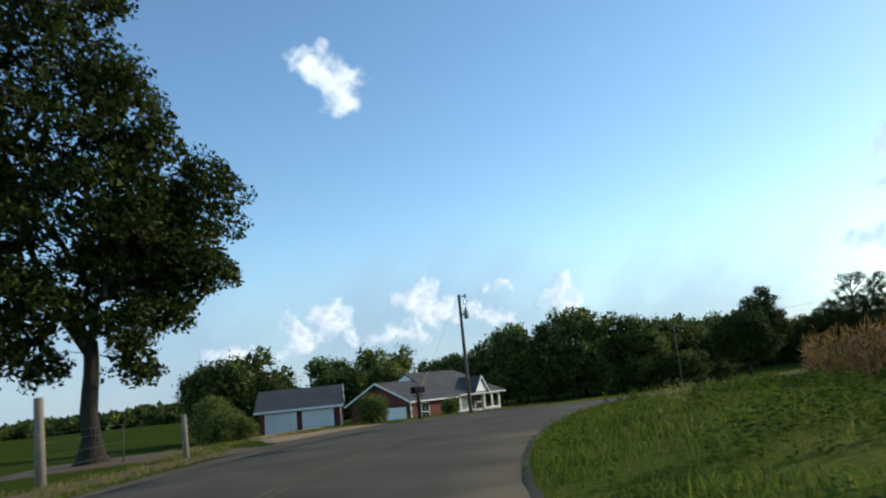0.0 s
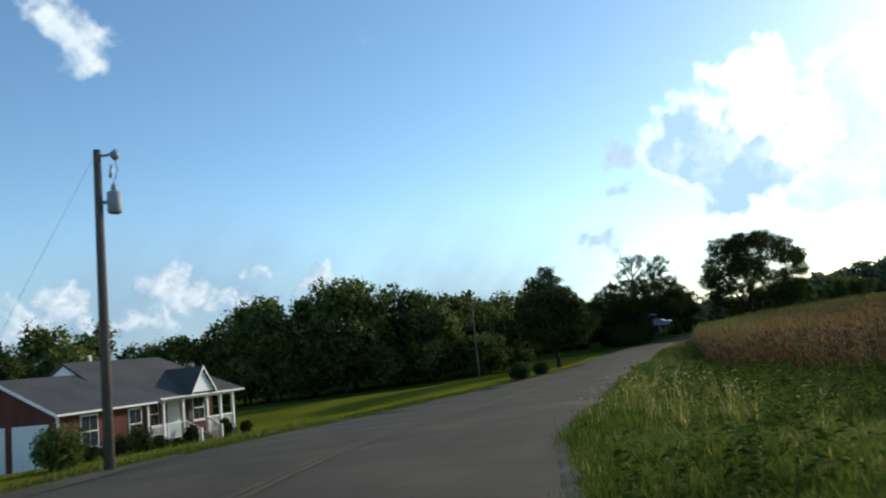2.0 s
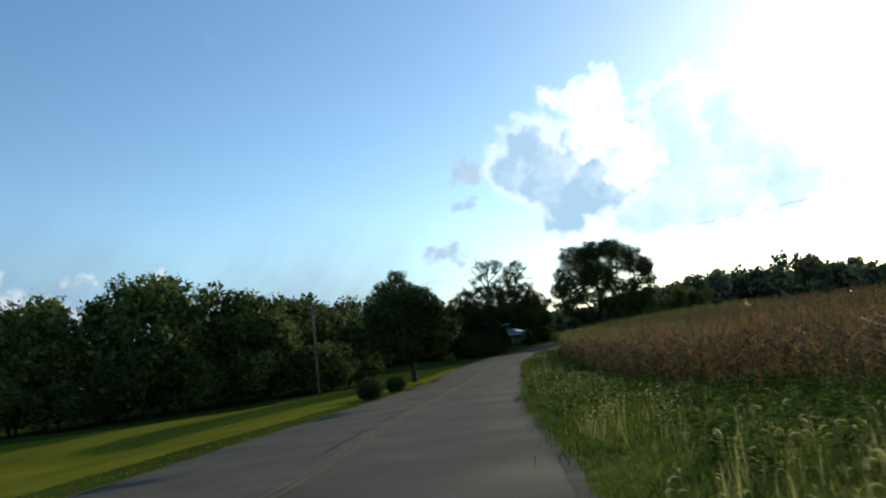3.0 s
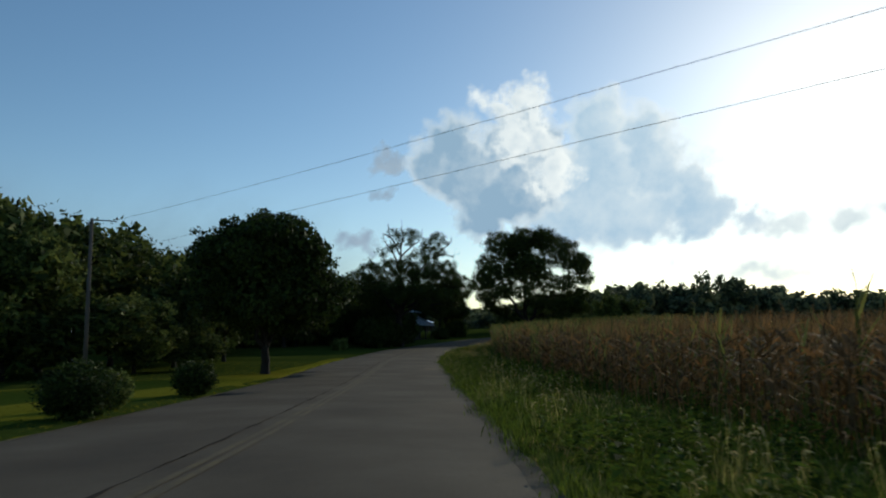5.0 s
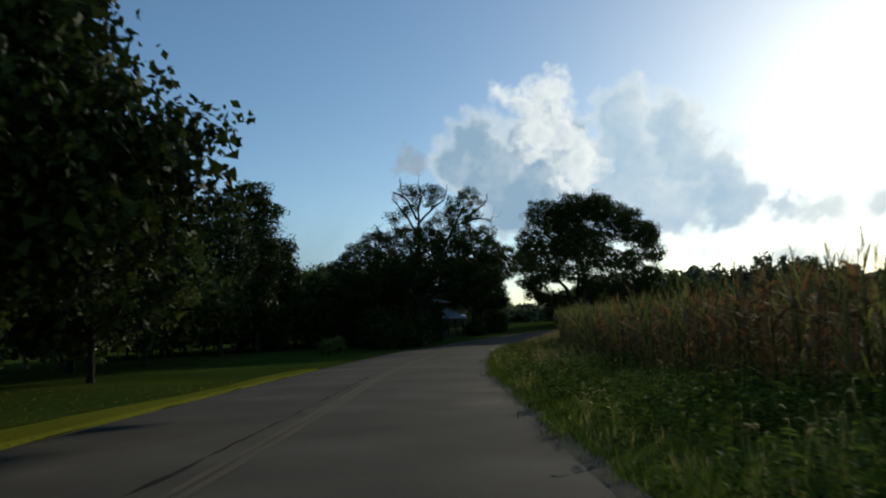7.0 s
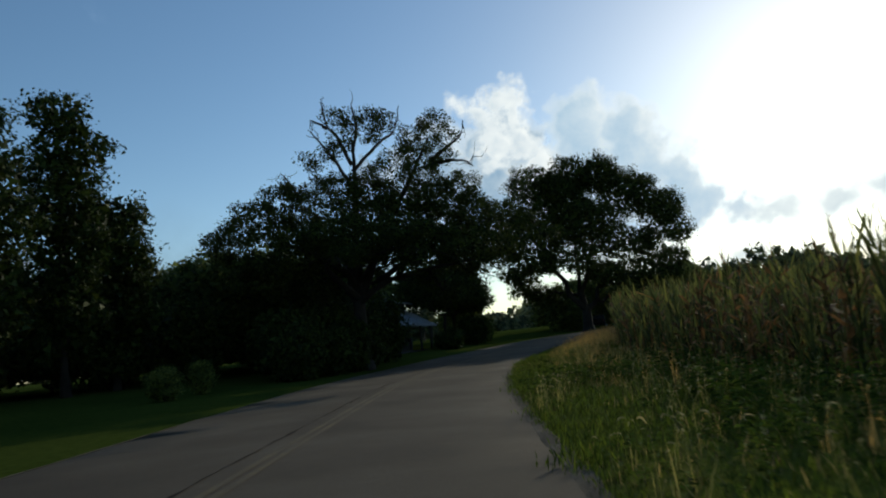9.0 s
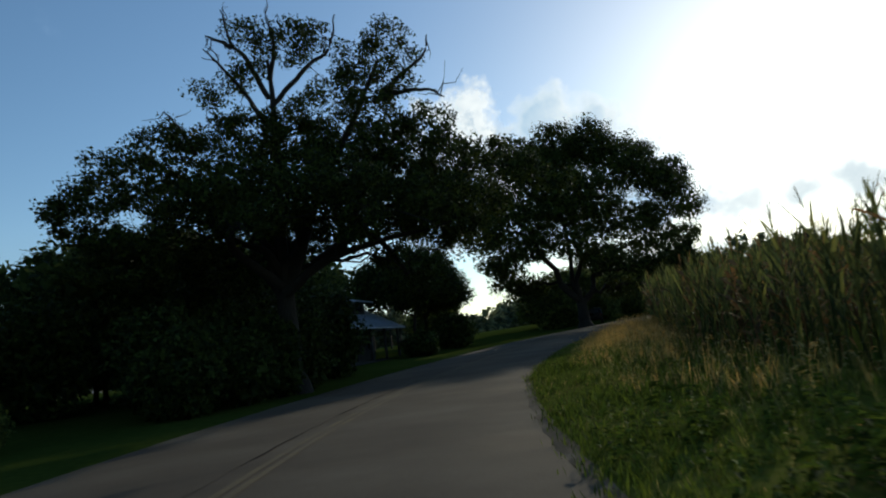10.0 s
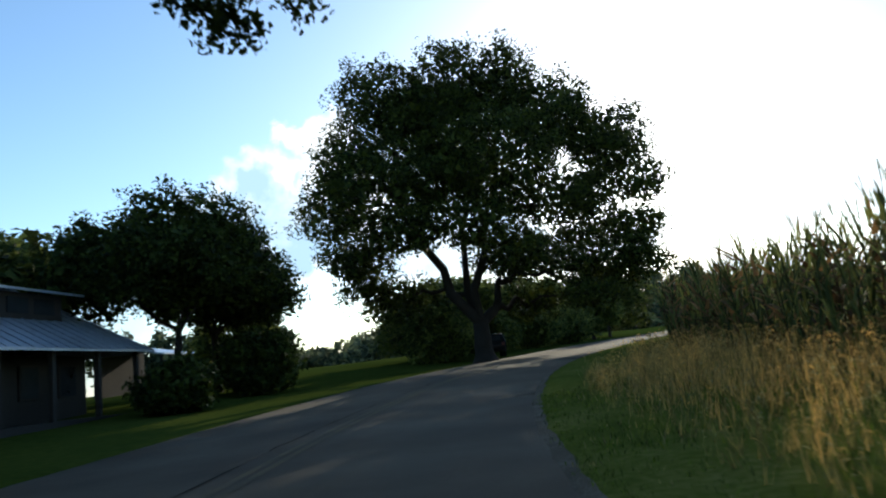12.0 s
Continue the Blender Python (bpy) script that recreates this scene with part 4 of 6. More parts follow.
def far_wood(name, az0, az1, dist, top, seed, label, density=0.9, eye=(40, 80), per=8, leaf=0.0034, mat=None):
    """A distant belt of trees as crowns of many clumps."""
    rng = np.random.RandomState(seed)
    n = int(abs(az1 - az0) * density)
    c, s, belt = [], [], Pile()
    for k in range(n):
        a = radians(az0 + (az1 - az0) * (k + rng.uniform(0, 1)) / n)
        d = dist * rng.uniform(0.92, 1.12)
        x, y = eye[0] + d * math.sin(a), eye[1] + d * math.cos(a)
        h = top((az0 + (az1 - az0) * k / n)) * 1.22 * d / 57.3
        g = gz(x, y)
        w = dist * 0.026 * rng.uniform(0.8, 1.3)
        hh = max(h - g + 1.0, 3)
        for _ in range(5):
            q = rng.normal(0, 1, 3)
            q /= np.linalg.norm(q)
            p = E3(x, y, g + hh * 0.42) + q * np.array([w * 0.6, w * 0.6, hh * 0.34])
            r = np.array([w * 0.55, w * 0.55, hh * 0.27]) * rng.uniform(0.75, 1.15)
            belt.add(*dense(rng, p, r * 0.95, dist * 0.009, 1.3))
            d = rng.normal(0, 1, (9, 3))
            d /= np.linalg.norm(d, axis=1)[:, None]
            c.append(p + d * r * 0.95)
            s.append(np.full(9, w * 0.055))
    belt.add(*leaves(rng, np.concatenate(c), np.concatenate(s), per, dist * leaf, True))
    # The default leaf colour has the haze painted in.
    tagged(new(name, belt.mesh(name, mat or M_LEAF_HAZED)), label, "woods", kind="stuff")


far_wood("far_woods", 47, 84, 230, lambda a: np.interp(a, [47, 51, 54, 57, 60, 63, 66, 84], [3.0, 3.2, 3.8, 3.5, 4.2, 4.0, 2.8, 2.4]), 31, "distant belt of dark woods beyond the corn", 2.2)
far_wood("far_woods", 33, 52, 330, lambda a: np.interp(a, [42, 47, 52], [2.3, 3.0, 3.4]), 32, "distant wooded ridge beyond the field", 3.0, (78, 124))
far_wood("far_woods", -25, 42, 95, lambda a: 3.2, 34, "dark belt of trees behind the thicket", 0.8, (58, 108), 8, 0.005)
far_wood("far_woods", -60, -12, 420, lambda a: np.interp(a, [-60, -30, -18, -12], [0.5, 0.55, 0.9, 1.2]), 33, "distant tree line beyond the pasture", 3.0, (0, 0), 5, 0.0034, M_LEAF_DEEP)

# ---- corn ----
def corn_template(rng, leaf_n, h, segs=3, tassel=True, stem_sides=3, upright=False):
    """One dry stalk: a stem, arching leaves and a tassel. Verts and quads."""
    p = Pile()
    lean = rng.normal(0, 0.04, 2)
    stem = np.array([(0, 0, 0), (lean[0] * h * 0.5, lean[1] * h * 0.5, h * 0.5), (lean[0] * h, lean[1] * h, h * 0.93)])
    if stem_sides:
        p.add(*tube_arrays(stem, [0.016, 0.013, 0.006], stem_sides))
    for k in range(leaf_n):
        z = h * (0.15 + 0.75 * k / leaf_n)
        a = rng.uniform(0, 2 * np.pi)
        L = rng.uniform(0.4, 0.75) * (0.7 + 0.3 * math.sin(math.pi * k / leaf_n))
        droop = rng.uniform(0.05, 0.6) if upright or k > leaf_n * 0.7 else rng.uniform(0.2, 1.2)
        t = np.linspace(0, 1, segs + 1)
        r = L * t * (1 - 0.25 * droop * t) * (0.5 if upright else 1.0)
        zz = z + L * ((1.0 if upright else 0.75) * t - droop * 0.9 * t * t)
        w = (0.022 if upright else 0.04) * (1 - t) ** 0.6 + 0.004
        tw = rng.uniform(-0.6, 0.6) * t
        d, side = np.array([math.cos(a), math.sin(a), 0]), np.array([-math.sin(a), math.cos(a), 0])
        o = np.array([lean[0] * z, lean[1] * z, 0])
        mid = o + d * r[:, None] + np.array([0, 0, 1]) * zz[:, None]
        sd = side * np.cos(tw)[:, None] * w[:, None] + np.array([0, 0, 1]) * (np.sin(tw) * w)[:, None]
        v = np.stack([mid - sd, mid + sd], 1).reshape(-1, 3)
        i = np.arange(segs)
        p.add(v, np.stack([2 * i, 2 * i + 1, 2 * i + 3, 2 * i + 2], -1))
    if tassel:
        for k in range(4 if stem_sides else 2):
            a = rng.uniform(0, 2 * np.pi)
            q = rng.uniform(0.02, 0.14)
            b = stem[-1]
            tip = b + np.array([math.cos(a) * q, math.sin(a) * q, rng.uniform(0.15, 0.3)])
            sd = np.array([-math.sin(a), math.cos(a), 0]) * 0.008
            p.add(np.array([b - sd, b + sd, tip + sd * 0.5, tip - sd * 0.5]), np.array([[0, 1, 2, 3]]))
    return np.concatenate(p.v), np.concatenate(p.f)


def scatter(name, templates, x, y, z, scale, mat, label, category, seed, lean=0.08):
    """Many turned and scaled copies of the templates, joined as one mesh."""
    rng = np.random.RandomState(seed)
    which = rng.randint(0, len(templates), len(x))
    V, F, n0 = [], [], 0
    turn = rng.uniform(0, 2 * np.pi, len(x))
    lx, ly = rng.normal(0, lean, len(x)), rng.normal(0, lean, len(x))
    for k, (tv, tf) in enumerate(templates):
        i = np.nonzero(which == k)[0]
        if not len(i):
            continue
        c, s = np.cos(turn[i])[:, None], np.sin(turn[i])[:, None]
        sc = scale[i][:, None]
        vx = (tv[None, :, 0] * c - tv[None, :, 1] * s) * sc
        vy = (tv[None, :, 0] * s + tv[None, :, 1] * c) * sc
        vz = tv[None, :, 2] * sc
        v = np.stack([vx + lx[i][:, None] * vz + x[i][:, None], vy + ly[i][:, None] * vz + y[i][:, None], vz + z[i][:, None]], -1)
        f = tf[None] + (np.arange(len(i)) * len(tv))[:, None, None] + n0
        V.append(v.reshape(-1, 3))
        F.append(f.reshape(-1, tf.shape[1]))
        n0 += len(i) * len(tv)
    ob = new(name, mesh_np(name, np.concatenate(V), np.concatenate(F), mat))
    return tagged(ob, label, category, kind="stuff")


CORN_S, CORN_OFF = [8, 20, 28, 36, 46, 58, 70, 100, 130, 142, 152, 165, 185, 230], [17, 11.5, 9.0, 8.4, 8.0, 6.4, 5.6, 5.4, 5.6, 5.3, 5.7, 5.3, 4.6, 4.5]


def corn_rows(first, last, spacing, every=1, s0=10.0, s1=225.0, seed=0):
    rng = np.random.RandomState(seed)
    X, Y = [], []
    for r in range(first, last, every):
        s = np.arange(s0 + rng.uniform(0, spacing), s1, spacing)
        s = s + rng.normal(0, spacing * 0.2, len(s))
        off = np.interp(s, CORN_S, CORN_OFF) + r * 0.76 + rng.normal(0, 0.06, len(s))
        x, y = at_road(s, off)
        X.append(x)
        Y.append(y)
    return np.concatenate(X), np.concatenate(Y)


rngc = np.random.RandomState(5)
near_kind = [corn_template(rngc, 9, rngc.uniform(1.75, 2.15)) for _ in range(8)]
green_kind = [corn_template(rngc, 9, rngc.uniform(1.75, 2.15), upright=True) for _ in range(8)]
far_kind = [corn_template(rngc, 5, rngc.uniform(1.8, 2.1), 2, stem_sides=0) for _ in range(5)]


def corn_height(x, y):
    s, off, z = road_coords(x, y)
    return np.interp(s, [0, 25, 45, 70, 100, 125, 170], [1.0, 0.95, 0.86, 0.97, 1.06, 1.12, 1.15])


x, y = corn_rows(0, 5, 0.3, seed=1)
s_, o_, z_ = road_coords(x, y)
rr = np.random.RandomState(2)
dry = rr.uniform(0, 1, len(x)) < np.interp(s_, [0, 70, 95, 115, 180], [0.97, 0.94, 0.7, 0.3, 0.25])
for flag, mat, lab in ((dry, M_CORN, "ripe brown standing corn along the road"), (~dry, M_CORN_GREEN, "yellow-green standing corn along the road")):
    scatter("corn_rows", near_kind if mat is M_CORN else green_kind, x[flag], y[flag], ground_z(x[flag], y[flag]), corn_height(x[flag], y[flag]) * rr.uniform(0.88, 1.12, flag.sum()), mat, lab, "corn", 3)
q = rr.randint(0, len(x), 150)
q = q[(s_[q] > 62) & (s_[q] < 122) & (o_[q] > np.interp(s_[q], CORN_S, CORN_OFF) + 0.5)]
scatter("corn_rows", green_kind, x[q], y[q], ground_z(x[q], y[q]), rr.uniform(1.1, 1.25, len(q)), M_CORN_GREEN, "few taller corn stalks above the rest", "corn", 12)
x, y = corn_rows(5, 16, 0.62, seed=4)
xa, ya = corn_rows(16, 58, 0.85, every=2, seed=7)
x, y = np.concatenate([x, xa]), np.concatenate([y, ya])
x += rr.normal(0, 0.2, len(x))
keep = x < 215
x, y = x[keep], y[keep]
s_, o_, z_ = road_coords(x, y)
dry = rr.uniform(0, 1, len(x)) < np.maximum(np.interp(s_, [0, 80, 110, 140], [1, 1, 0.9, 0.55]), np.interp(o_, [14, 22], [0, 0.98]))
for flag, mat, lab in ((dry, M_CORN, "field of ripe brown corn"), (~dry, M_CORN_GREEN, "field of half-green corn")):
    scatter("corn_field", far_kind, x[flag], y[flag], ground_z(x[flag], y[flag]), corn_height(x[flag], y[flag]) * rr.uniform(0.9, 1.1, flag.sum()), mat, lab, "corn", 6)


def grass_template(rng, blades, h, w, spread, droop=0.5):
    p = Pile()
    for k in range(blades):
        a, L = rng.uniform(0, 2 * np.pi), h * rng.uniform(0.55, 1.1)
        o = np.array([*rng.normal(0, spread, 2), 0])
        d, sd = np.array([math.cos(a), math.sin(a), 0]), np.array([-math.sin(a), math.cos(a), 0])
        q = droop * rng.uniform(0.3, 1.2)
        pts = [o, o + d * L * 0.22 * q + np.array([0, 0, L * 0.6]), o + d * L * 0.6 * q + np.array([0, 0, L * (1 - 0.25 * q)])]
        v = np.array([pts[0] - sd * w, pts[0] + sd * w, pts[1] + sd * w * 0.8, pts[1] - sd * w * 0.8, pts[2] + sd * w * 0.15, pts[2] - sd * w * 0.15])
        p.add(v, np.array([[0, 1, 2, 3], [3, 2, 4, 5]]))
    return np.concatenate(p.v), np.concatenate(p.f)


def blade_template(rng, blades, h, w, spread, droop=0.6):
    """Thin tapering blades of one quad each."""
    p = Pile()
    for k in range(blades):
        a, L = rng.uniform(0, 2 * np.pi), h * rng.uniform(0.4, 1.15)
        o = np.array([*rng.normal(0, spread, 2), -0.02])
        q = droop * rng.uniform(0.2, 1.3)
        tip = o + np.array([math.cos(a) * L * 0.6 * q, math.sin(a) * L * 0.6 * q, L])
        mid = o * 0.45 + tip * 0.55 + np.array([-math.cos(a), -math.sin(a), 0]) * L * 0.1 * q
        sd = np.array([-math.sin(a), math.cos(a), 0]) * w
        p.add(np.array([o, mid + sd, tip, mid - sd]), np.array([[0, 1, 2, 3]]))
    return np.concatenate(p.v), np.concatenate(p.f)


tuft = [blade_template(rngc, 9, 0.14, 0.007, 0.14, 1.1) for _ in range(8)]
rg = np.random.RandomState(8)
n = 13000
s = rg.uniform(12, 166, n)
off = np.interp(s, EDGES[0], EDGES[1]) + 0.14 + (np.interp(s, CORN_S, CORN_OFF) - 0.7) * rg.uniform(0, 1, n) ** 1.3
x, y = at_road(s, off)
tall = rg.uniform(0.45, 1.3, n) * np.interp(off, [0.6, 1.8, 4], [0.45, 0.85, 1.25]) * (1 + 0.35 * np.sin(x * 0.8 + 1.7 * np.sin(y * 0.6)) * np.cos(y * 0.7))
dry = rg.uniform(0, 1, n) < 0.1 + 0.14 * np.clip(np.sin(x * 0.45 + 2 * np.cos(y * 0.33)), 0, 1)
for flag, mat, lab in ((~dry, M_GRASS, "tufts of green grass on the verge"), (dry, M_STRAW, "tufts of dry yellow grass on the verge")):
    scatter("verge_grass", tuft, x[flag], y[flag], ground_z(x[flag], y[flag], False) + 0.03, tall[flag], mat, lab, "grass", 9)


n = 11000
s = 4 + 146 * rg.uniform(0, 1, n)
off = np.interp(s, EDGES[0], EDGES[1]) + 0.16 + 2.6 * rg.uniform(0, 1, n) ** 1.4 + 0.05 * np.sin(s * 0.9) + 0.02 * np.sin(s * 5.9)
x, y = at_road(s, off)
lush = 1 + 0.5 * np.sin(s * 0.9 + 1.3 * np.sin(off * 2)) * np.cos(s * 0.37)
scatter("edge_grass", tuft, x, y, ground_z(x, y, False) + 0.02, rg.uniform(0.5, 1.25, n) * lush * np.interp(off, [0.8, 1.4], [0.5, 1.1]), M_GRASS, "lush green grass crowding the asphalt's edge", "grass", 30)
tall_tuft = [blade_template(rngc, 17, 0.19, 0.0046, 0.26, 1.3) for _ in range(8)]
n = 7000
s = -2 + 76 * rg.uniform(0, 1, n) ** 1.25
off = np.interp(s, EDGES[0], EDGES[1]) + 0.24 + (np.interp(s, CORN_S, CORN_OFF) - 1.0) * rg.uniform(0, 1, n)
x, y = at_road(s, off)
wave = np.sin(x * 0.9 + 1.9 * np.sin(y * 0.7)) * np.cos(y * 1.1 + np.sin(x * 0.5))
size = rg.uniform(0.5, 1.1, n) * (1 + 0.45 * wave) * np.interp(off, [0.6, 1.4, 3], [0.5, 0.85, 1.05])
dry = rg.uniform(0, 1, n) < np.interp(off, [1, 5, 10], [0.05, 0.25, 0.5]) * (1 - 0.8 * wave)
for flag, mat, lab in ((~dry, M_GRASS, "rough green grass on the wide verge"), (dry, M_STRAW, "dry tufts among the rough verge grass")):
    scatter("rough_grass", tall_tuft, x[flag], y[flag], ground_z(x[flag], y[flag], False) + 0.03, size[flag], mat, lab, "grass", 28)


# ---- house ----
def slab(bm, pts, thick=0.14):
    """A sheet of roof through the points, thickened downwards."""
    a = [bm.verts.new(p) for p in pts]
    b = [bm.verts.new((p[0], p[1], p[2] - thick)) for p in pts]
    bm.faces.new(a)
    bm.faces.new(b[::-1])
    for i in range(len(a)):
        j = (i + 1) % len(a)
        bm.faces.new((a[j], a[i], b[i], b[j]))
    bmesh.ops.recalc_face_normals(bm, faces=bm.faces)
    return bm


def gable_wall(u0, u1, v0, v1, z0, z1, rise, t=0.22):
    """Four walls with gable ends at u0 and u1, as one shell with thickness."""
    bm = bmesh.new()
    vm = (v0 + v1) / 2
    for u, s in ((u0, 1), (u1 - t, 1)):
        pts = [(u, v0, z0), (u, v1, z0), (u, v1, z1), (u, vm, z1 + rise), (u, v0, z1)]
        a = [bm.verts.new(p) for p in pts]
        b = [bm.verts.new((p[0] + t, p[1], p[2])) for p in pts]
        bm.faces.new(a)
        bm.faces.new(b[::-1])
        for i in range(5):
            j = (i + 1) % 5
            bm.faces.new((a[j], a[i], b[i], b[j]))
    add_box(bm, u0 + t, v0, z0, u1 - t, v0 + t, z1)
    add_box(bm, u0 + t, v1 - t, z0, u1 - t, v1, z1)
    bmesh.ops.recalc_face_normals(bm, faces=bm.faces)
    return bm


def garage_door(parent, face, a0, a1, z1, at):
    """A white sectional door with four leaves of raised panels. face: 'u' (door lies in the plane u = at) or 'v'."""
    d = part("garage_door", box(*((at - 0.03, a0, 0.0, at + 0.05, a1, z1) if face == "u" else (a0, at - 0.03, 0.0, a1, at + 0.05, z1))), M_WHITE, parent, "white sectional garage door")
    n = max(3, round((a1 - a0) / 0.62))
    for r in range(4):
        for c in range(n):
            w, h = (a1 - a0) / n, z1 / 4
            b0, b1, c0, c1 = a0 + c * w + 0.07, a0 + (c + 1) * w - 0.07, r * h + 0.08, (r + 1) * h - 0.08
            q = (at - 0.05, b0, c0, at - 0.028, b1, c1) if face == "u" else (b0, at - 0.05, c0, b1, at - 0.028, c1)
            part("panel", box(*q, bevel=0.008), M_WHITE, d)
    return d


def window(parent, u, v, z, w, h, shutters=True):
    """A sash window in a front wall (facing minus v), with panes, sill and dark shutters."""
    f = part("window", box(u - w / 2, v - 0.04, z, u + w / 2, v + 0.1, z + h, 0.01), M_WHITE, parent, "white sash window")
    for i in (0, 1):
        for k in (0, 1):
            pw, ph = (w - 0.16) / 2, (h - 0.2) / 2
            x0, z0 = u - w / 2 + 0.06 + i * (pw + 0.04), z + 0.07 + k * (ph + 0.06)
            part("pane", box(x0, v - 0.055, z0, x0 + pw, v - 0.038, z0 + ph), M_GLASS_DARK, f)
    part("sill", box(u - w / 2 - 0.06, v - 0.12, z - 0.07, u + w / 2 + 0.06, v - 0.001, z - 0.002, 0.01), M_WHITE, f)
    if shutters:
        for s in (-1, 1):
            x0 = u + s * (w / 2 + 0.2)
            part("shutter", box(x0 - 0.17, v - 0.05, z, x0 + 0.17, v - 0.003, z + h, 0.01), M_SHUTTER, parent)


def railing(parent, u0, u1, v, z, n):
    r = part("railing", box(u0, v - 0.04, z + 0.82, u1, v + 0.04, z + 0.9, 0.01), M_WHITE, parent, "white porch railing")
    part("bottom_rail", box(u0, v - 0.03, z + 0.1, u1, v + 0.03, z + 0.16), M_WHITE, r)
    for k in range(n):
        x = u0 + (k + 0.5) * (u1 - u0) / n
        part("baluster", box(x - 0.022, v - 0.022, z + 0.16, x + 0.022, v + 0.022, z + 0.82), M_WHITE, r)


def build_house():
    g = -1.72
    h = thing("house", pose(-2.63, 58.81, g, 0, 0, 48), "single-storey red brick house with grey shingle roof and white porch", "house")
    EV, W, R1 = 2.62, 6.9, 1.5
    part("garage_wing_wall", gable_wall(0, 5.2, 0, W, -0.5, EV, R1 - 0.05), M_BRICK_FAR, h, "red brick walls of the garage wing")
    # the body, its front wall set back behind the porch
    bm = box(5.2, 2.5, -0.5, 12.5, 2.72, EV)
    add_box(bm, 12.28, 2.72, -0.5, 12.5, 8.0, EV)
    add_box(bm, 5.2, 7.78, -0.5, 12.28, 8.0, EV)
    part("wall", bm, M_BRICK_FAR, h, "red brick walls")
    bm = bmesh.new()
    slab(bm, [(-0.4, -0.4, EV - 0.16), (5.6, -0.4, EV - 0.16), (5.6, W / 2, EV + R1), (-0.4, W / 2, EV + R1)])
    slab(bm, [(-0.4, W + 0.4, EV - 0.16), (-0.4, W / 2, EV + R1), (5.6, W / 2, EV + R1), (5.6, W + 0.4, EV - 0.16)])
    part("wing_roof", bm, M_SHINGLE, h, "grey shingle gable roof of the wing")
    RZ, V0, V1, VR, U1 = EV + 2.15, 0.55, 8.4, 4.3, 12.95
    bm = bmesh.new()
    slab(bm, [(3.9, V0, EV - 0.08), (U1, V0, EV - 0.08), (10.3, VR, RZ), (3.9, VR, RZ)])
    slab(bm, [(3.9, V1, EV - 0.08), (3.9, VR, RZ), (10.3, VR, RZ), (U1, V1, EV - 0.08)])
    slab(bm, [(U1, V0, EV - 0.08), (U1, V1, EV - 0.08), (10.3, VR, RZ)])
    part("roof", bm, M_SHINGLE, h, "grey shingle hip roof")
    part("roof_end", prism([(3.95, V0 + 0.3, EV), (3.95, V1 - 0.3, EV), (3.95, VR, RZ - 0.18)], (0.12, 0, 0)), M_WHITE, h, "pale siding of the roof's end")
    # small gable over the porch steps
    GU, GW, GZ = 9.4, 0.92, EV + 1.35
    bm = bmesh.new()
    slab(bm, [(GU - GW, 0.3, EV - 0.02), (GU, 0.3, GZ), (GU, 3.0, GZ), (GU - GW, 1.0, EV + 0.1)], 0.1)
    slab(bm, [(GU + GW, 0.3, EV - 0.02), (GU + GW, 1.0, EV + 0.1), (GU, 3.0, GZ), (GU, 0.3, GZ)], 0.1)
    part("porch_gable_roof", bm, M_SHINGLE, h)
    part("pediment", prism([(GU - GW + 0.08, 0.42, EV), (GU + GW - 0.08, 0.42, EV), (GU, 0.42, GZ - 0.1)], (0, 0.12, 0)), M_WHITE, h, "white porch pediment")
    for s in (-1, 1):
        part("rake_board", prism([(GU + s * (GW + 0.04), 0.27, EV - 0.14), (GU + s * (GW + 0.04), 0.27, EV + 0.0), (GU, 0.27, GZ + 0.03), (GU, 0.27, GZ - 0.12)], (0, 0.025, 0)), M_WHITE, h)
    # white fascia and gutters
    part("gutter", box(-0.4, -0.5, EV - 0.29, 5.2, -0.41, EV - 0.19, 0.02), M_WHITE, h)
    part("gutter", box(5.2, 0.44, EV - 0.2, U1, 0.54, EV - 0.1, 0.02), M_WHITE, h)
    for v0, v1 in ((-0.45, W / 2), (W + 0.45, W / 2)):
        part("rake_board", prism([(-0.43, v0, EV - 0.3), (-0.43, v0, EV - 0.17), (-0.43, v1, EV + R1 + 0.01), (-0.43, v1, EV + R1 - 0.12)], (0.025, 0, 0)), M_WHITE, h)
    part("downspout", box(-0.09, -0.12, -0.2, 0.0, -0.02, EV - 0.2, 0.01), M_WHITE, h)
    part("downspout", box(4.9, -0.12, -0.2, 5.0, -0.02, EV - 0.2, 0.01), M_WHITE, h)
    # two doors in the wing's gable end
    garage_door(h, "u", 0.5, 2.75, 2.05, 0.0)
    garage_door(h, "u", 3.2, 5.25, 2.05, 0.0)
    window(h, 1.6, 0.0, 0.8, 0.95, 1.45, False)
    window(h, 4.2, 0.0, 0.8, 0.8, 1.45, False)
    # porch
    part("porch_floor", box(5.2, 0.75, -0.5, 12.5, 2.5, 0.32, 0.02), M_CONCRETE, h, "concrete porch floor on a brick base")
    part("porch_beam", box(5.3, 0.8, EV - 0.3, 12.45, 1.0, EV - 0.09), M_WHITE, h)
    for u in (5.45, 6.95, 8.35, 10.2, 11.3, 12.35):
        c = part("column", box(u - 0.075, 0.83, 0.32, u + 0.075, 0.98, EV - 0.3, 0.01), M_WHITE, h, "white porch column")
        part("column_cap", box(u - 0.11, 0.8, EV - 0.38, u + 0.11, 1.01, EV - 0.301, 0.01), M_WHITE, c)
        part("column_base", box(u - 0.11, 0.8, 0.321, u + 0.11, 1.01, 0.42, 0.01), M_WHITE, c)
    for u0, u1, n in ((5.53, 6.87, 10), (7.03, 8.27, 9), (10.28, 11.22, 7), (11.38, 12.27, 7)):
        railing(h, u0, u1, 0.9, 0.32, n)
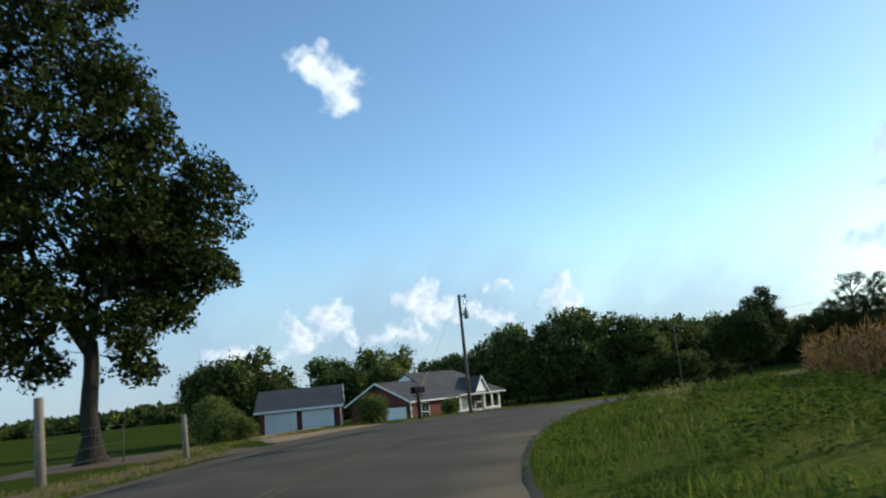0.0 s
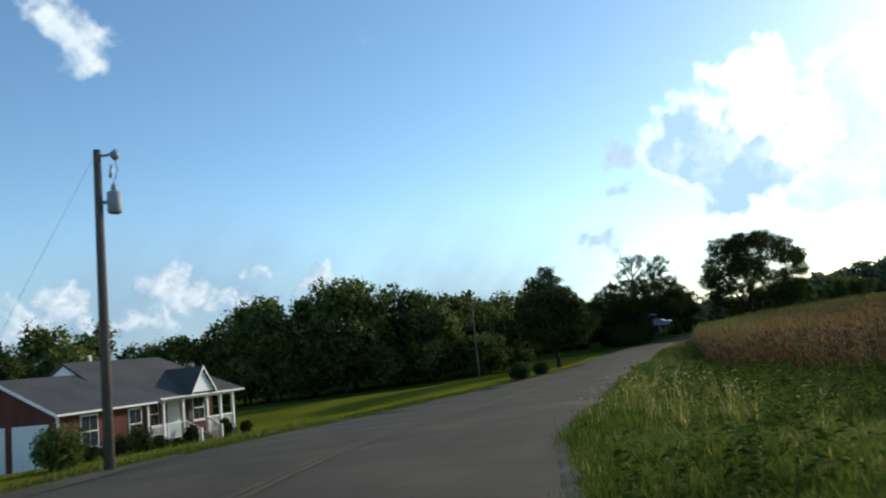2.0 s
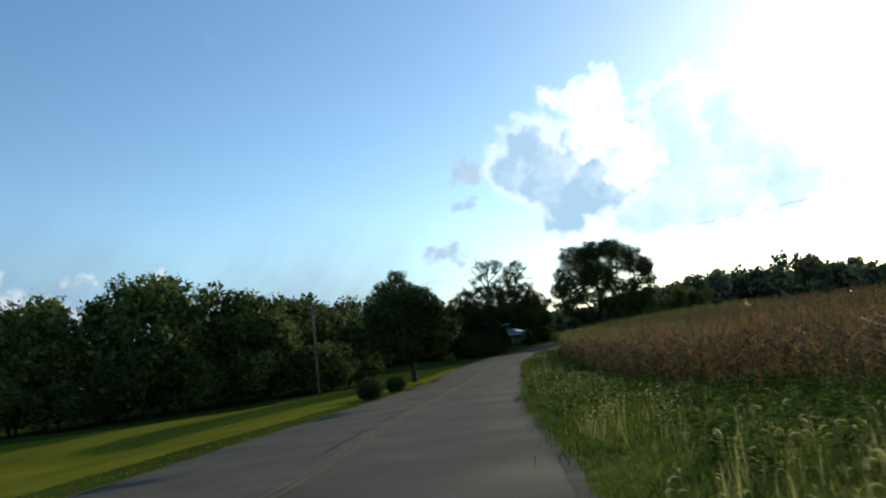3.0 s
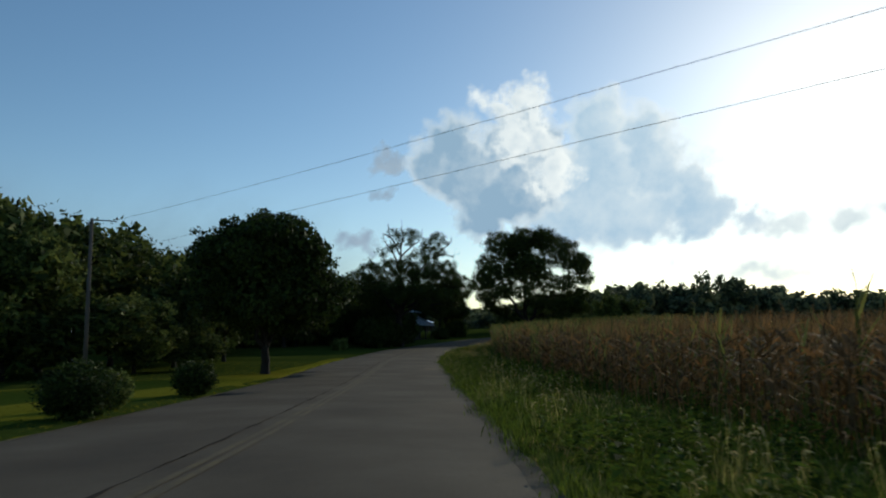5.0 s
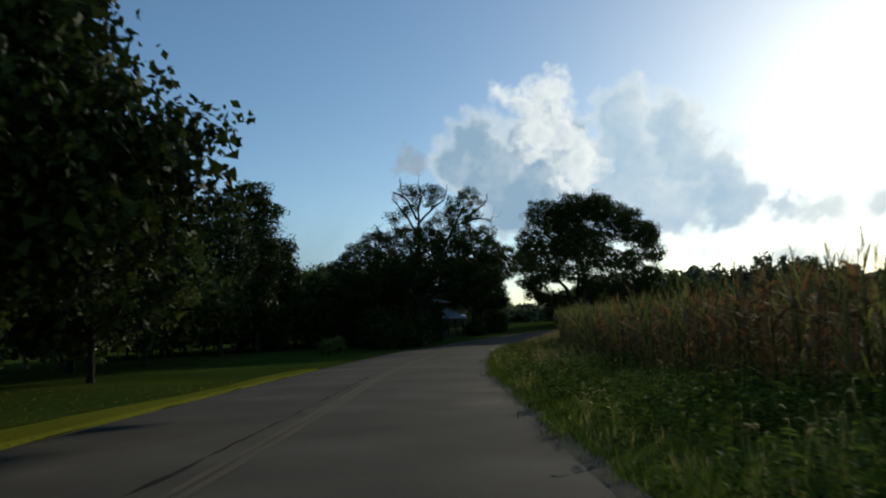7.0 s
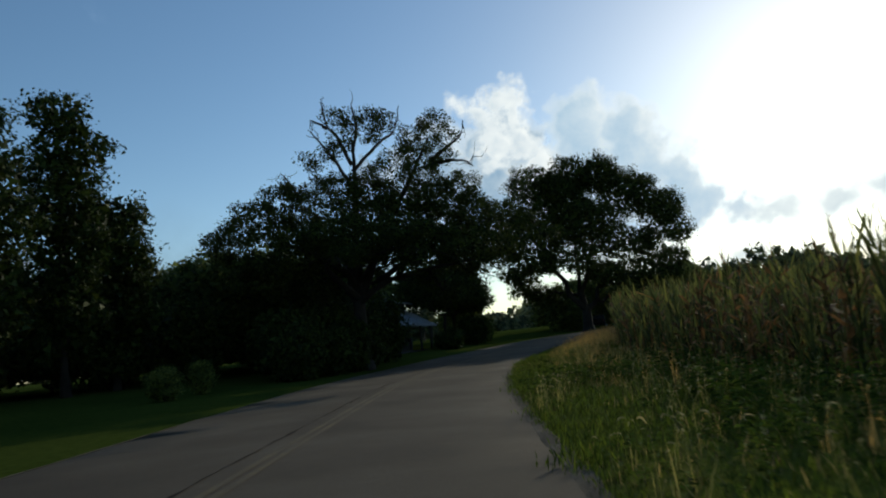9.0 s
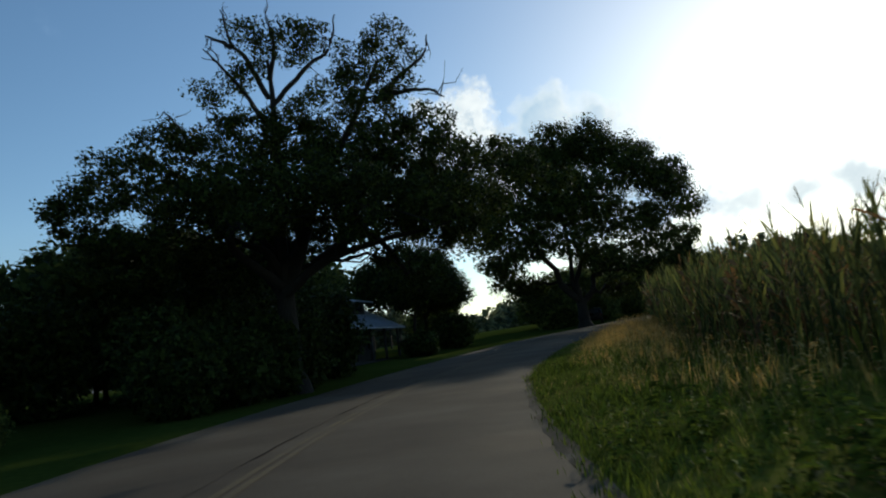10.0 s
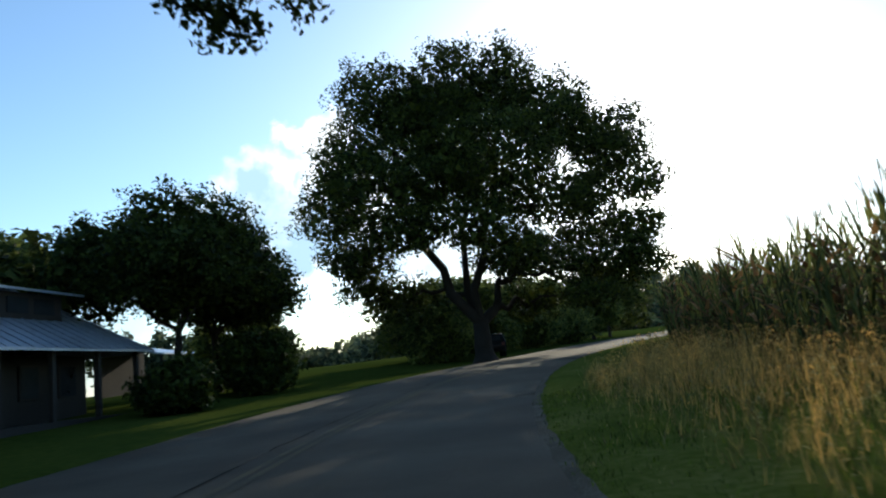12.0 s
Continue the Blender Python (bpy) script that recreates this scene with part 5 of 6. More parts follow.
    for k in range(3):
        part("step", box(8.5, 0.45 - 0.28 * k + 0.02, -0.5, 10.05, 0.74 - 0.28 * k, 0.2 - 0.16 * k, 0.01), M_CONCRETE, h)
    for u in (8.48, 10.07):
        r = part("stair_rail", prism([(u - 0.03, 0.83, 1.14), (u - 0.03, 0.83, 1.22), (u - 0.03, -0.15, 0.72), (u - 0.03, -0.15, 0.64)], (0.06, 0, 0)), M_WHITE, h)
        part("newel", box(u - 0.05, -0.2, -0.2, u + 0.05, -0.1, 0.78), M_WHITE, r)
        for k in range(6):
            v = 0.72 - k * 0.14
            part("baluster", box(u - 0.02, v - 0.02, 0.0, u + 0.02, v + 0.02, 1.14 - (0.83 - v) * 0.51), M_WHITE, r)
    window(h, 6.3, 2.5, 1.0, 0.9, 1.4)
    window(h, 7.9, 2.5, 1.0, 0.7, 1.4, False)
    window(h, 11.3, 2.5, 1.0, 0.95, 1.4)
    d = part("door", box(8.85, 2.44, 0.33, 9.8, 2.53, 2.38, 0.01), M_WHITE, h, "white front door")
    part("door_knob", box(8.93, 2.38, 1.3, 8.99, 2.44, 1.36, 0.02), M_STEEL, d)
    part("flue", box(6.0, 4.8, RZ - 0.5, 6.12, 4.92, RZ + 0.35), M_STEEL, h)


def build_garage():
    g = -1.45
    h = thing("garage", pose(-15.68, 63.69, g, 0, 0, 6.0), "detached red brick garage with two white doors and shingle roof", "garage")
    L, W, EV, R = 6.82, 6.76, 2.6, 1.6
    part("wall", gable_wall(0, L, 0, W, -0.5, EV, R - 0.05), M_BRICK_FAR, h)
    part("roof", gable_roof(0, L, 0, W, EV, R, 0.3, 0.14), M_SHINGLE, h)
    part("fascia", box(-0.3, -0.34, EV - 0.32, L + 0.3, -0.3, EV - 0.13), M_WHITE, h)
    garage_door(h, "v", 0.55, 3.2, 2.2, 0.0)
    garage_door(h, "v", 3.65, 6.3, 2.2, 0.0)
    part("gable_siding", prism([(L + 0.012, 0.1, EV), (L + 0.012, W - 0.1, EV), (L + 0.012, W / 2, EV + R - 0.16)], (0.05, 0, 0)), M_WHITE, h, "white gable siding")
    for v0 in (-0.34, W + 0.34):
        part("rake_board", prism([(L + 0.31, v0, EV - 0.32), (L + 0.31, v0, EV - 0.13), (L + 0.31, W / 2, EV + R + 0.02), (L + 0.31, W / 2, EV + R - 0.18)], (0.025, 0, 0)), M_WHITE, h)
    part("downspout", box(L + 0.002, 0.1, -0.2, L + 0.08, 0.18, EV - 0.2, 0.01), M_WHITE, h)


def gable_roof(u0, u1, v0, v1, z, rise, over=0.35, thick=0.16):
    bm = bmesh.new()
    vm = (v0 + v1) / 2
    k = rise / (vm - v0)
    for side in (-1, 1):
        ve, ze = vm + side * (vm - v0 + over), z - k * over
        slab(bm, [(u0 - over, ve, ze), (u1 + over, ve, ze), (u1 + over, vm, z + rise), (u0 - over, vm, z + rise)], thick)
    return bm


build_house()
build_garage()


def sheet(name, corners, mat, label, category, lift=0.035, n=10, sink=True):
    """A paved sheet between four corners that follows the ground."""
    (ax, ay), (bx, by), (cx, cy), (dx, dy) = corners
    s, t = np.meshgrid(np.linspace(0, 1, n), np.linspace(0, 1, n), indexing="ij")
    x = (1 - s) * ((1 - t) * ax + t * dx) + s * ((1 - t) * bx + t * cx)
    y = (1 - s) * ((1 - t) * ay + t * dy) + s * ((1 - t) * by + t * cy)
    z = ground_z(x.ravel(), y.ravel(), False) + lift
    rim = ((t == 0) | (t == 1)) if sink else t > 2
    z[rim.ravel()] -= lift + 0.03
    v = np.stack([x.ravel(), y.ravel(), z], -1)
    i, j = np.meshgrid(np.arange(n - 1), np.arange(n - 1), indexing="ij")
    f = np.stack([i * n + j, i * n + j + 1, (i + 1) * n + j + 1, (i + 1) * n + j], -1).reshape(-1, 4)
    ob = new(name, mesh_np(name, v, f, mat, False))
    return tagged(ob, label, category, kind="structure")


def spot(s, off):
    x, y = at_road(s, off)
    return float(x), float(y)


def beside(name, s0, s1, inner, outer, mat, label, category, lift, step=0.6, n=8):
    """A paved sheet that hugs the road's left edge between two offsets given along s."""
    s, q = np.meshgrid(np.arange(s0, s1 + step / 2, step), np.linspace(0, 1, n), indexing="ij")
    o0, o1 = np.interp(s, *inner), np.interp(s, *outer)
    x, y = at_road(s.ravel(), (o0 + (o1 - o0) * q).ravel())
    z = np.interp(s.ravel(), ARC, LINE[:, 2]) + lift + 0.03 * q.ravel()
    z = np.maximum(z, ground_z(x, y) + lift) - 0.05 * (q.ravel() == 1)
    m, k = s.shape
    i, j = np.meshgrid(np.arange(m - 1), np.arange(k - 1), indexing="ij")
    f = np.stack([i * k + j, (i + 1) * k + j, (i + 1) * k + j + 1, i * k + j + 1], -1).reshape(-1, 4)
    return tagged(new(name, mesh_np(name, np.stack([x, y, z], -1), f, mat, True)), label, category, kind="structure")


MOUTH = ([12, 19, 23.5, 28, 31.5, 34, 38], [-7.2, -7.9, -9.0, -9.1, -8.9, -7.9, -7.3])
beside("apron", 12, 38, ([12, 38], [-7.0, -7.0]), MOUTH, M_ASPHALT, "worn asphalt apron where the driveway meets the road", "road", 0.012)
beside("driveway_mouth", 23.6, 31.6, MOUTH, ([23.6, 26, 28.8, 31.6], [-9.3, -11.4, -14.4, -12.4]), M_CONCRETE, "tan sandy mouth of the driveway", "driveway", 0.014)
sheet("driveway", [(-8.6, 34.0), (-6.0, 37.5), (-11.2, 63.6), (-15.2, 63.2)], M_CONCRETE, "tan sandy driveway down to the garage", "driveway", 0.045, 60)
sheet("path", [(-1.4, 57.6), (-0.6, 57.0), (4.6, 63.0), (3.8, 63.7)], M_CONCRETE, "pale concrete path along the house front", "path", 0.06, 16)

for side in (-0.09, 0.09):
    pts = [-0.39 + side / 6.5 - 0.008, -0.39 + side / 6.5 + 0.008]
    tagged(new("centre_line", strip("centre_line", pts, [0.067, 0.067], -36, 240, M_LINE, edges=True)), "worn faded yellow centre line", "road marking", kind="structure")

for o, s0, s1, sd in ((-0.46, 48, 175, 3),):
    tagged(new("road_crack", strip("road_crack", [o - 0.002, o + 0.002], [0.064, 0.064], s0, s1, M_TAR, step=0.5, ragged=0.02, seed=sd, edges=True)), "dark sealed crack along the asphalt", "road crack", kind="structure")

# ---- poles and wires ----
def utility_pole(x, y, top, label):
    z = gz(x, y)
    p = thing("utility_pole", pose(x, y, z), label, "utility pole")
    h = top - z
    tube("pole", [(0, 0, -0.6), (0, 0, h * 0.5), (0, 0, h)], [0.1, 0.088, 0.07], M_POLE, p, 12)
    return p, h


p, h = utility_pole(1.3, 38.6, 6.15, "weathered wooden utility pole with a grey transformer")
c = tube("transformer", [(0.28, -0.05, h - 1.28), (0.28, -0.05, h - 1.25), (0.28, -0.05, h - 0.88), (0.28, -0.05, h - 0.84)], [0.11, 0.135, 0.135, 0.09], M_TRANSFORMER, p, 14, "grey transformer can")
tube("bushing", [(0.28, -0.05, h - 0.85), (0.28, -0.05, h - 0.77), (0.28, -0.05, h - 0.68)], [0.045, 0.06, 0.025], M_TRANSFORMER, c, 8)
tube("bracket", [(0.06, 0, h - 1.05), (0.18, -0.03, h - 1.05)], [0.04, 0.04], M_STEEL, p, 6)
tube("pin_arm", [(0.0, 0, h - 0.12), (0.2, 0, h - 0.1), (0.3, 0, h - 0.02)], [0.03, 0.025, 0.02], M_STEEL, p, 6)
tube("insulator", [(0.32, 0, h - 0.2), (0.32, 0, h - 0.14), (0.32, 0, h - 0.05), (0.32, 0, h + 0.02)], [0.03, 0.09, 0.07, 0.02], M_TRANSFORMER, p, 10, "porcelain insulator")
tube("cutout", [(0.22, 0.02, h - 0.55), (0.25, 0.02, h - 0.3)], [0.03, 0.025], M_STEEL, p, 6)
tube("lead", [(0.3, 0, h - 0.12), (0.36, 0.0, h - 0.4), (0.28, -0.05, h - 0.68)], [0.008, 0.008, 0.008], M_DARKSTEEL, p, 4)
gw = thing("guy_wire", pose(-1.9, 39.4, gz(-1.9, 39.4)), "slanting guy wire with a yellow guard", "guy wire")
tube("wire", [(0, 0, -0.1), (1.6, -0.4, 3.1), (3.1, -0.75, 5.9)], [0.003, 0.003, 0.003], M_DARKSTEEL, gw, 4)
M_YELLOW = material("faded_yellow_plastic", (0.45, 0.36, 0.12), 0.6, scale=1, fine=10)
tube("guard", [(0.06, -0.016, 0.1), (0.62, -0.155, 1.2), (1.18, -0.295, 2.3)], [0.022, 0.022, 0.022], M_YELLOW, gw, 6, "yellow plastic guard")

p, h = utility_pole(28.2, 88.9, 6.1, "dark wooden utility pole with a side arm on the lawn")
tube("arm", [(0.0, 0, h - 0.08), (0.6, -0.5, h - 0.12), (0.85, -0.75, h - 0.18)], [0.035, 0.03, 0.03], M_STEEL, p, 6)
for q in ((-0.12, 0.05, h - 0.3), (0.85, -0.75, h - 0.1)):
    tube("insulator", [q, (q[0], q[1], q[2] + 0.06), (q[0], q[1], q[2] + 0.12)], [0.05, 0.06, 0.02], M_TRANSFORMER, p, 8)


def cable(a, b, sag, r=0.0055, label="thin dark overhead power wire crossing the road"):
    a, b = np.array(a, float), np.array(b, float)
    t = np.linspace(0, 1, 24)[:, None]
    pts = a + (b - a) * t
    pts[:, 2] -= sag * 4 * (t * (1 - t))[:, 0]
    v, f = tube_arrays(pts, np.full(24, r), 5)
    tagged(new("power_wire", mesh_np("power_wire", v, f, M_DARKSTEEL, True)), label, "power wire", "overhead wires")


cable((29.05, 88.1, 6.0), (34.6, 18.0, 5.6), 0.5)
cable((27.8, 88.9, 4.2), (37.6, 22.0, 5.4), 0.0)
p, h = utility_pole(35.6, 12.0, 6.4, "wooden utility pole standing out in the corn field")

# ---- mailbox ----
mb = thing("mailbox", pose(-1.2, 35.9, gz(-1.2, 35.9), 0, 0, 55), "black mailbox on a thick wooden post at the roadside", "mailbox")
part("post", box(-0.07, -0.07, -0.4, 0.07, 0.07, 1.22, 0.012), M_BARK, mb)
part("arm", box(-0.36, -0.05, 1.08, 0.36, 0.05, 1.16, 0.01), M_BARK, mb)
bm = bmesh.new()
ring = [(math.cos(a) * 0.15, 0.16 + math.sin(a) * 0.15) for a in np.linspace(0, math.pi, 9)] + [(-0.15, 0.0), (0.15, 0.0)]
lo, hi = [bm.verts.new((-0.37, q[0], 1.225 + q[1])) for q in ring], [bm.verts.new((0.37, q[0], 1.225 + q[1])) for q in ring]
bm.faces.new(lo)
bm.faces.new(hi[::-1])
for i in range(len(ring)):
    j = (i + 1) % len(ring)
    bm.faces.new((lo[i], hi[i], hi[j], lo[j]))
bmesh.ops.recalc_face_normals(bm, faces=bm.faces)
b = part("box", bm, M_BLACK, mb, "black arched metal box")
part("flag", box(0.0, -0.17, 1.36, 0.03, -0.155, 1.56), M_BRICK_FAR, b, "red flag")
part("door", box(-0.385, -0.14, 1.24, -0.372, 0.14, 1.5, 0.005), M_BLACK, b)

# ---- fence at the start ----
def fence_post(x, y, h, r, lean, mat, label):
    ob = thing("fence_post", pose(x, y, gz(x, y), 0, lean, 0), label, "fence post", "pasture fence")
    tube("post", [(0, 0, -0.4), (0, 0, h * 0.5), (0.01, 0, h - 0.03), (0.01, 0, h)], [r * 1.05, r, r * 0.95, r * 0.8], mat, ob, 9)
    return ob


fence_post(-8.9, 16.8, 1.95, 0.11, -2, M_POST, "thick grey wooden corner post of the fence")
fence_post(-7.5, 22.0, 1.25, 0.085, -3, M_POST, "short grey wooden fence post")
M_TPOST = material("dark_green_steel", (0.05, 0.06, 0.045), 0.7, scale=2, fine=20)
for q in ((-9.9, 23.4), (-12.2, 20.0), (-15.5, 23.5), (-13.0, 28.0)):
    fence_post(*q, 1.15, 0.025, 0, M_TPOST, "thin dark steel fence stake")
for k, hh in enumerate((0.35, 0.65, 0.95, 1.15)):
    pts = [(-8.9, 16.8), (-9.9, 23.4), (-13.0, 28.0), (-20, 38)]
    line = np.array([(x, y, gz(x, y) + hh) for x, y in pts])
    v, f = tube_arrays(smooth_line(line, 5), np.full(16, 0.004), 4)
    tagged(new("fence_wire", mesh_np("fence_wire", v, f, M_DARKSTEEL)), "thin rusty strand of fence wire", "fence wire", "fence strands")


sheet("bare_earth", [(-15.2, 21.6), (-8.6, 22.4), (-8.4, 28.0), (-14.6, 28.6)], M_MULCH, "reddish bare earth around the oak's roots", "soil", 0.02, 14)
beside("bare_earth", 3, 22, ([3, 22], [-8.0, -8.3]), ([3, 8, 14, 22], [-9.6, -10.2, -9.5, -9.8]), M_MULCH, "brown earth and dead grass beside the road", "soil", 0.012)


# ---- parked car behind the tall oak ----
def build_car():
    c = thing("parked_car", pose(119.6, 152.4, gz(119.6, 152.4), 0, 0, 38), "dark parked car in the shade behind the tall oak", "car")
    prof = [(-2.2, 0.35), (-2.25, 0.75), (-2.1, 0.98), (-1.75, 1.48), (-1.3, 1.56), (0.2, 1.54), (0.6, 1.42), (1.15, 1.0), (2.0, 0.88), (2.25, 0.7), (2.25, 0.35)]
    bm = bmesh.new()
    rows = []
    for v, inset in ((-0.88, 0.1), (-0.84, 0.0), (0.84, 0.0), (0.88, 0.1)):
        rows.append([bm.verts.new((x * (1 - inset * 0.03), v * (0.84 if z > 1.1 else 1.0), z - (inset * 0.3 if z > 0.9 else 0))) for x, z in prof])
    for a, b in zip(rows, rows[1:]):
        for i in range(len(prof)):
            j = (i + 1) % len(prof)
            bm.faces.new((a[i], a[j], b[j], b[i]))
    bm.faces.new(rows[0])
    bm.faces.new(rows[-1][::-1])
    bmesh.ops.recalc_face_normals(bm, faces=bm.faces)
    part("body", bm, M_CARPAINT, c, "dark glossy painted body")
    for v in (-1, 1):
        y = v * 0.765
        part("side_window", prism([(-1.55, y, 1.06), (-1.4, y, 1.42), (0.25, y, 1.42), (0.8, y, 1.06)], (0, v * 0.03, 0)), M_GLASS_DARK, c)
    part("rear_window", prism([(-2.1, -0.6, 1.04), (-2.1, 0.6, 1.04), (-1.84, 0.52, 1.42), (-1.84, -0.52, 1.42)], (-0.02, 0, 0.01)), M_GLASS_DARK, c)
    part("bumper", box(-2.34, -0.8, 0.4, -2.2, 0.8, 0.6, 0.03), M_BLACK, c)
    for v in (-1, 1):
        part("tail_light", box(-2.27, v * 0.7 - 0.1, 0.72, -2.2, v * 0.7 + 0.1, 0.92, 0.02), M_BRICK_FAR, c, "red tail light")
        for u in (-1.35, 1.4):
            w = tube("wheel", [(u, v * 0.9, 0.32), (u, v * 0.7, 0.32)], [0.32, 0.32], M_BLACK, c, 16)
            tube("rim", [(u, v * 0.91, 0.32), (u, v * 0.86, 0.32)], [0.19, 0.19], M_STEEL, w, 12)


M_CARPAINT = material("dark_car_paint", (0.018, 0.019, 0.022), 0.2, scale=1, fine=30, spec=0.6)
build_car()

# ---- shrubs ----
def shrub(name, label, x, y, w, h, seed, mat, leaf=0.07, n=60, per=40, group="garden shrubs"):
    rng = np.random.RandomState(seed)
    root = thing(name, pose(x, y, gz(x, y)), label, "shrub", group)
    wood = Pile()
    for k in range(6):
        a = rng.uniform(0, 6.28)
        tip = (math.cos(a) * w * 0.3, math.sin(a) * w * 0.3, h * rng.uniform(0.5, 0.8))
        wood.add(*tube_arrays(bend((0, 0, -0.05), tip, rng, 0.2, 5), np.linspace(0.025, 0.006, 5), 5))
    part("stems", wood.mesh("stems", M_BARK), M_BARK, root)
    d = rng.normal(0, 1, (n, 3))
    d /= np.linalg.norm(d, axis=1)[:, None]
    c = np.array([0, 0, h * 0.5]) + d * np.array([w / 2, w / 2, h * 0.5]) * rng.uniform(0.7, 0.97, (n, 1))
    bush = Pile()
    for k in range(5):
        a = 1.2566 * k + rng.uniform(0, 1)
        bush.add(*dense(rng, (math.cos(a) * w * 0.17, math.sin(a) * w * 0.17, h * (0.4 + 0.1 * (k % 2))), (w * 0.27, w * 0.27, h * 0.4), leaf * 2.4))
    bush.add(*leaves(rng, c, np.full(n, 0.08 * w), per, leaf, True))
    for v in bush.v:
        v[:, 2] = np.maximum(v[:, 2], 0.01)
    part("foliage", bush.mesh("foliage", mat), mat, root)


for k, (x, y, w, h, mat, lab) in enumerate([(-3.4, 35.6, 1.6, 1.45, M_LEAF_WOOD, "dense domed olive-green shrub at the road edge"), (0.3, 39.9, 0.95, 0.95, M_LEAF_WOOD, "small green shrub beside the utility pole"),
        (28.4, 76.2, 1.25, 1.05, M_LEAF_MAPLE, "round clipped dark shrub beside the road"), (24.0, 70.4, 1.5, 1.15, M_LEAF_MAPLE, "round clipped dark shrub beside the road"),
        (25.2, 72.6, 0.9, 0.9, M_LEAF_WOOD, "small dark shrub on the lawn"), (60.5, 123.5, 1.4, 1.3, M_LEAF_PALE, "pale loose shrub in the dark grass"), (62.8, 126.0, 1.2, 1.4, M_LEAF_PALE, "pale loose shrub in the dark grass")]):
    shrub("shrub", lab, x, y, w, h, 50 + k, mat, 0.06, 150 if "clipped" in lab or "domed" in lab else 70, 36)
hu, hv = Vector((math.sin(radians(42)), math.cos(radians(42)), 0)), Vector((-math.cos(radians(42)), math.sin(radians(42)), 0))
for k, (u, v, w, h) in enumerate(((2.6, -0.9, 1.2, 1.2), (3.8, -0.7, 1.4, 1.5), (0.9, -0.8, 0.9, 0.9), (5.9, 0.2, 0.8, 0.8), (8.0, 0.1, 0.8, 1.1), (10.6, 0.1, 0.8, 1.2), (7.1, 0.1, 0.7, 0.5), (12.8, 0.4, 0.7, 0.8))):
    q = Vector((-2.63, 58.81, 0)) + hu * u + hv * v
    shrub("shrub", "dark green clipped shrub before the house front", q.x, q.y, w, h, 70 + k, M_LEAF_MAPLE, group="shrubs along the house")

# low olive trees left of the garage
for k, (x, y, w, h) in enumerate(((-16.2, 56.2, 3.4, 3.0), (-14.0, 53.2, 1.8, 2.2), (-18.2, 60, 3.6, 4.2))):
    shrub("shrub", "tall loose olive-green bush beside the garage", x, y, w, h, 90 + k, M_LEAF_PALE, 0.14, 120, 45, "bushes at the garage")
for k, (x, y, w, h) in enumerate(((72.3, 136.0, 4.0, 5.2), (76.6, 136.6, 3.6, 5.0), (79.6, 137.6, 3.8, 4.8), (75.5, 138.0, 4.0, 5.0), (71.0, 137.5, 4.0, 4.6), (66.5, 137.0, 4.2, 4.8), (62.5, 138.5, 4.2, 5.2), (97.2, 148.2, 3.2, 2.6), (98.8, 151, 3.2, 2.6), (91.6, 145.4, 2.6, 1.6))):
    shrub("shrub", "dense dark evergreen bush in the thicket", x, y, w, h, 110 + k, M_LEAF_MAPLE, 0.19, 110, 32, "thicket below the oak")

for k, (s, o, w, h) in enumerate(((147.6, -8.5, 2.0, 2.4), (149.6, -8.3, 2.0, 2.9), (145.2, -9.4, 2.6, 2.6), (151.6, -8.5, 2.2, 3.2), (153.6, -9.0, 2.4, 3.2), (150, -10.0, 3.4, 3.8), (152.6, -10.4, 3.6, 4.2), (155.6, -10.8, 3.8, 4.4), (158.6, -12.6, 4.0, 4.6), (161.5, -14.0, 4.0, 4.6), (146.6, -10.6, 3.4, 3.6), (164.5, -16.0, 4.0, 4.6))):
    x, y = at_road(s, o)
    shrub("shrub", "dense dark bush around the old oak's trunk", float(x), float(y), w, h, 130 + k, M_LEAF_MAPLE, 0.16, 110, 34, "thicket below the oak")
for k, (x, y, w, h) in enumerate(((116.5, 154.0, 5.0, 3.2), (121.5, 157.5, 5.0, 3.4), (127, 157.5, 5.0, 3.2), (133, 157.0, 5.0, 3.4), (139, 157.0, 5.0, 3.4))):
    shrub("shrub", "low dark brush behind the tall oak", x, y, w, h, 150 + k, M_LEAF_WOOD, 0.22, 110, 36, "brush at the bend")

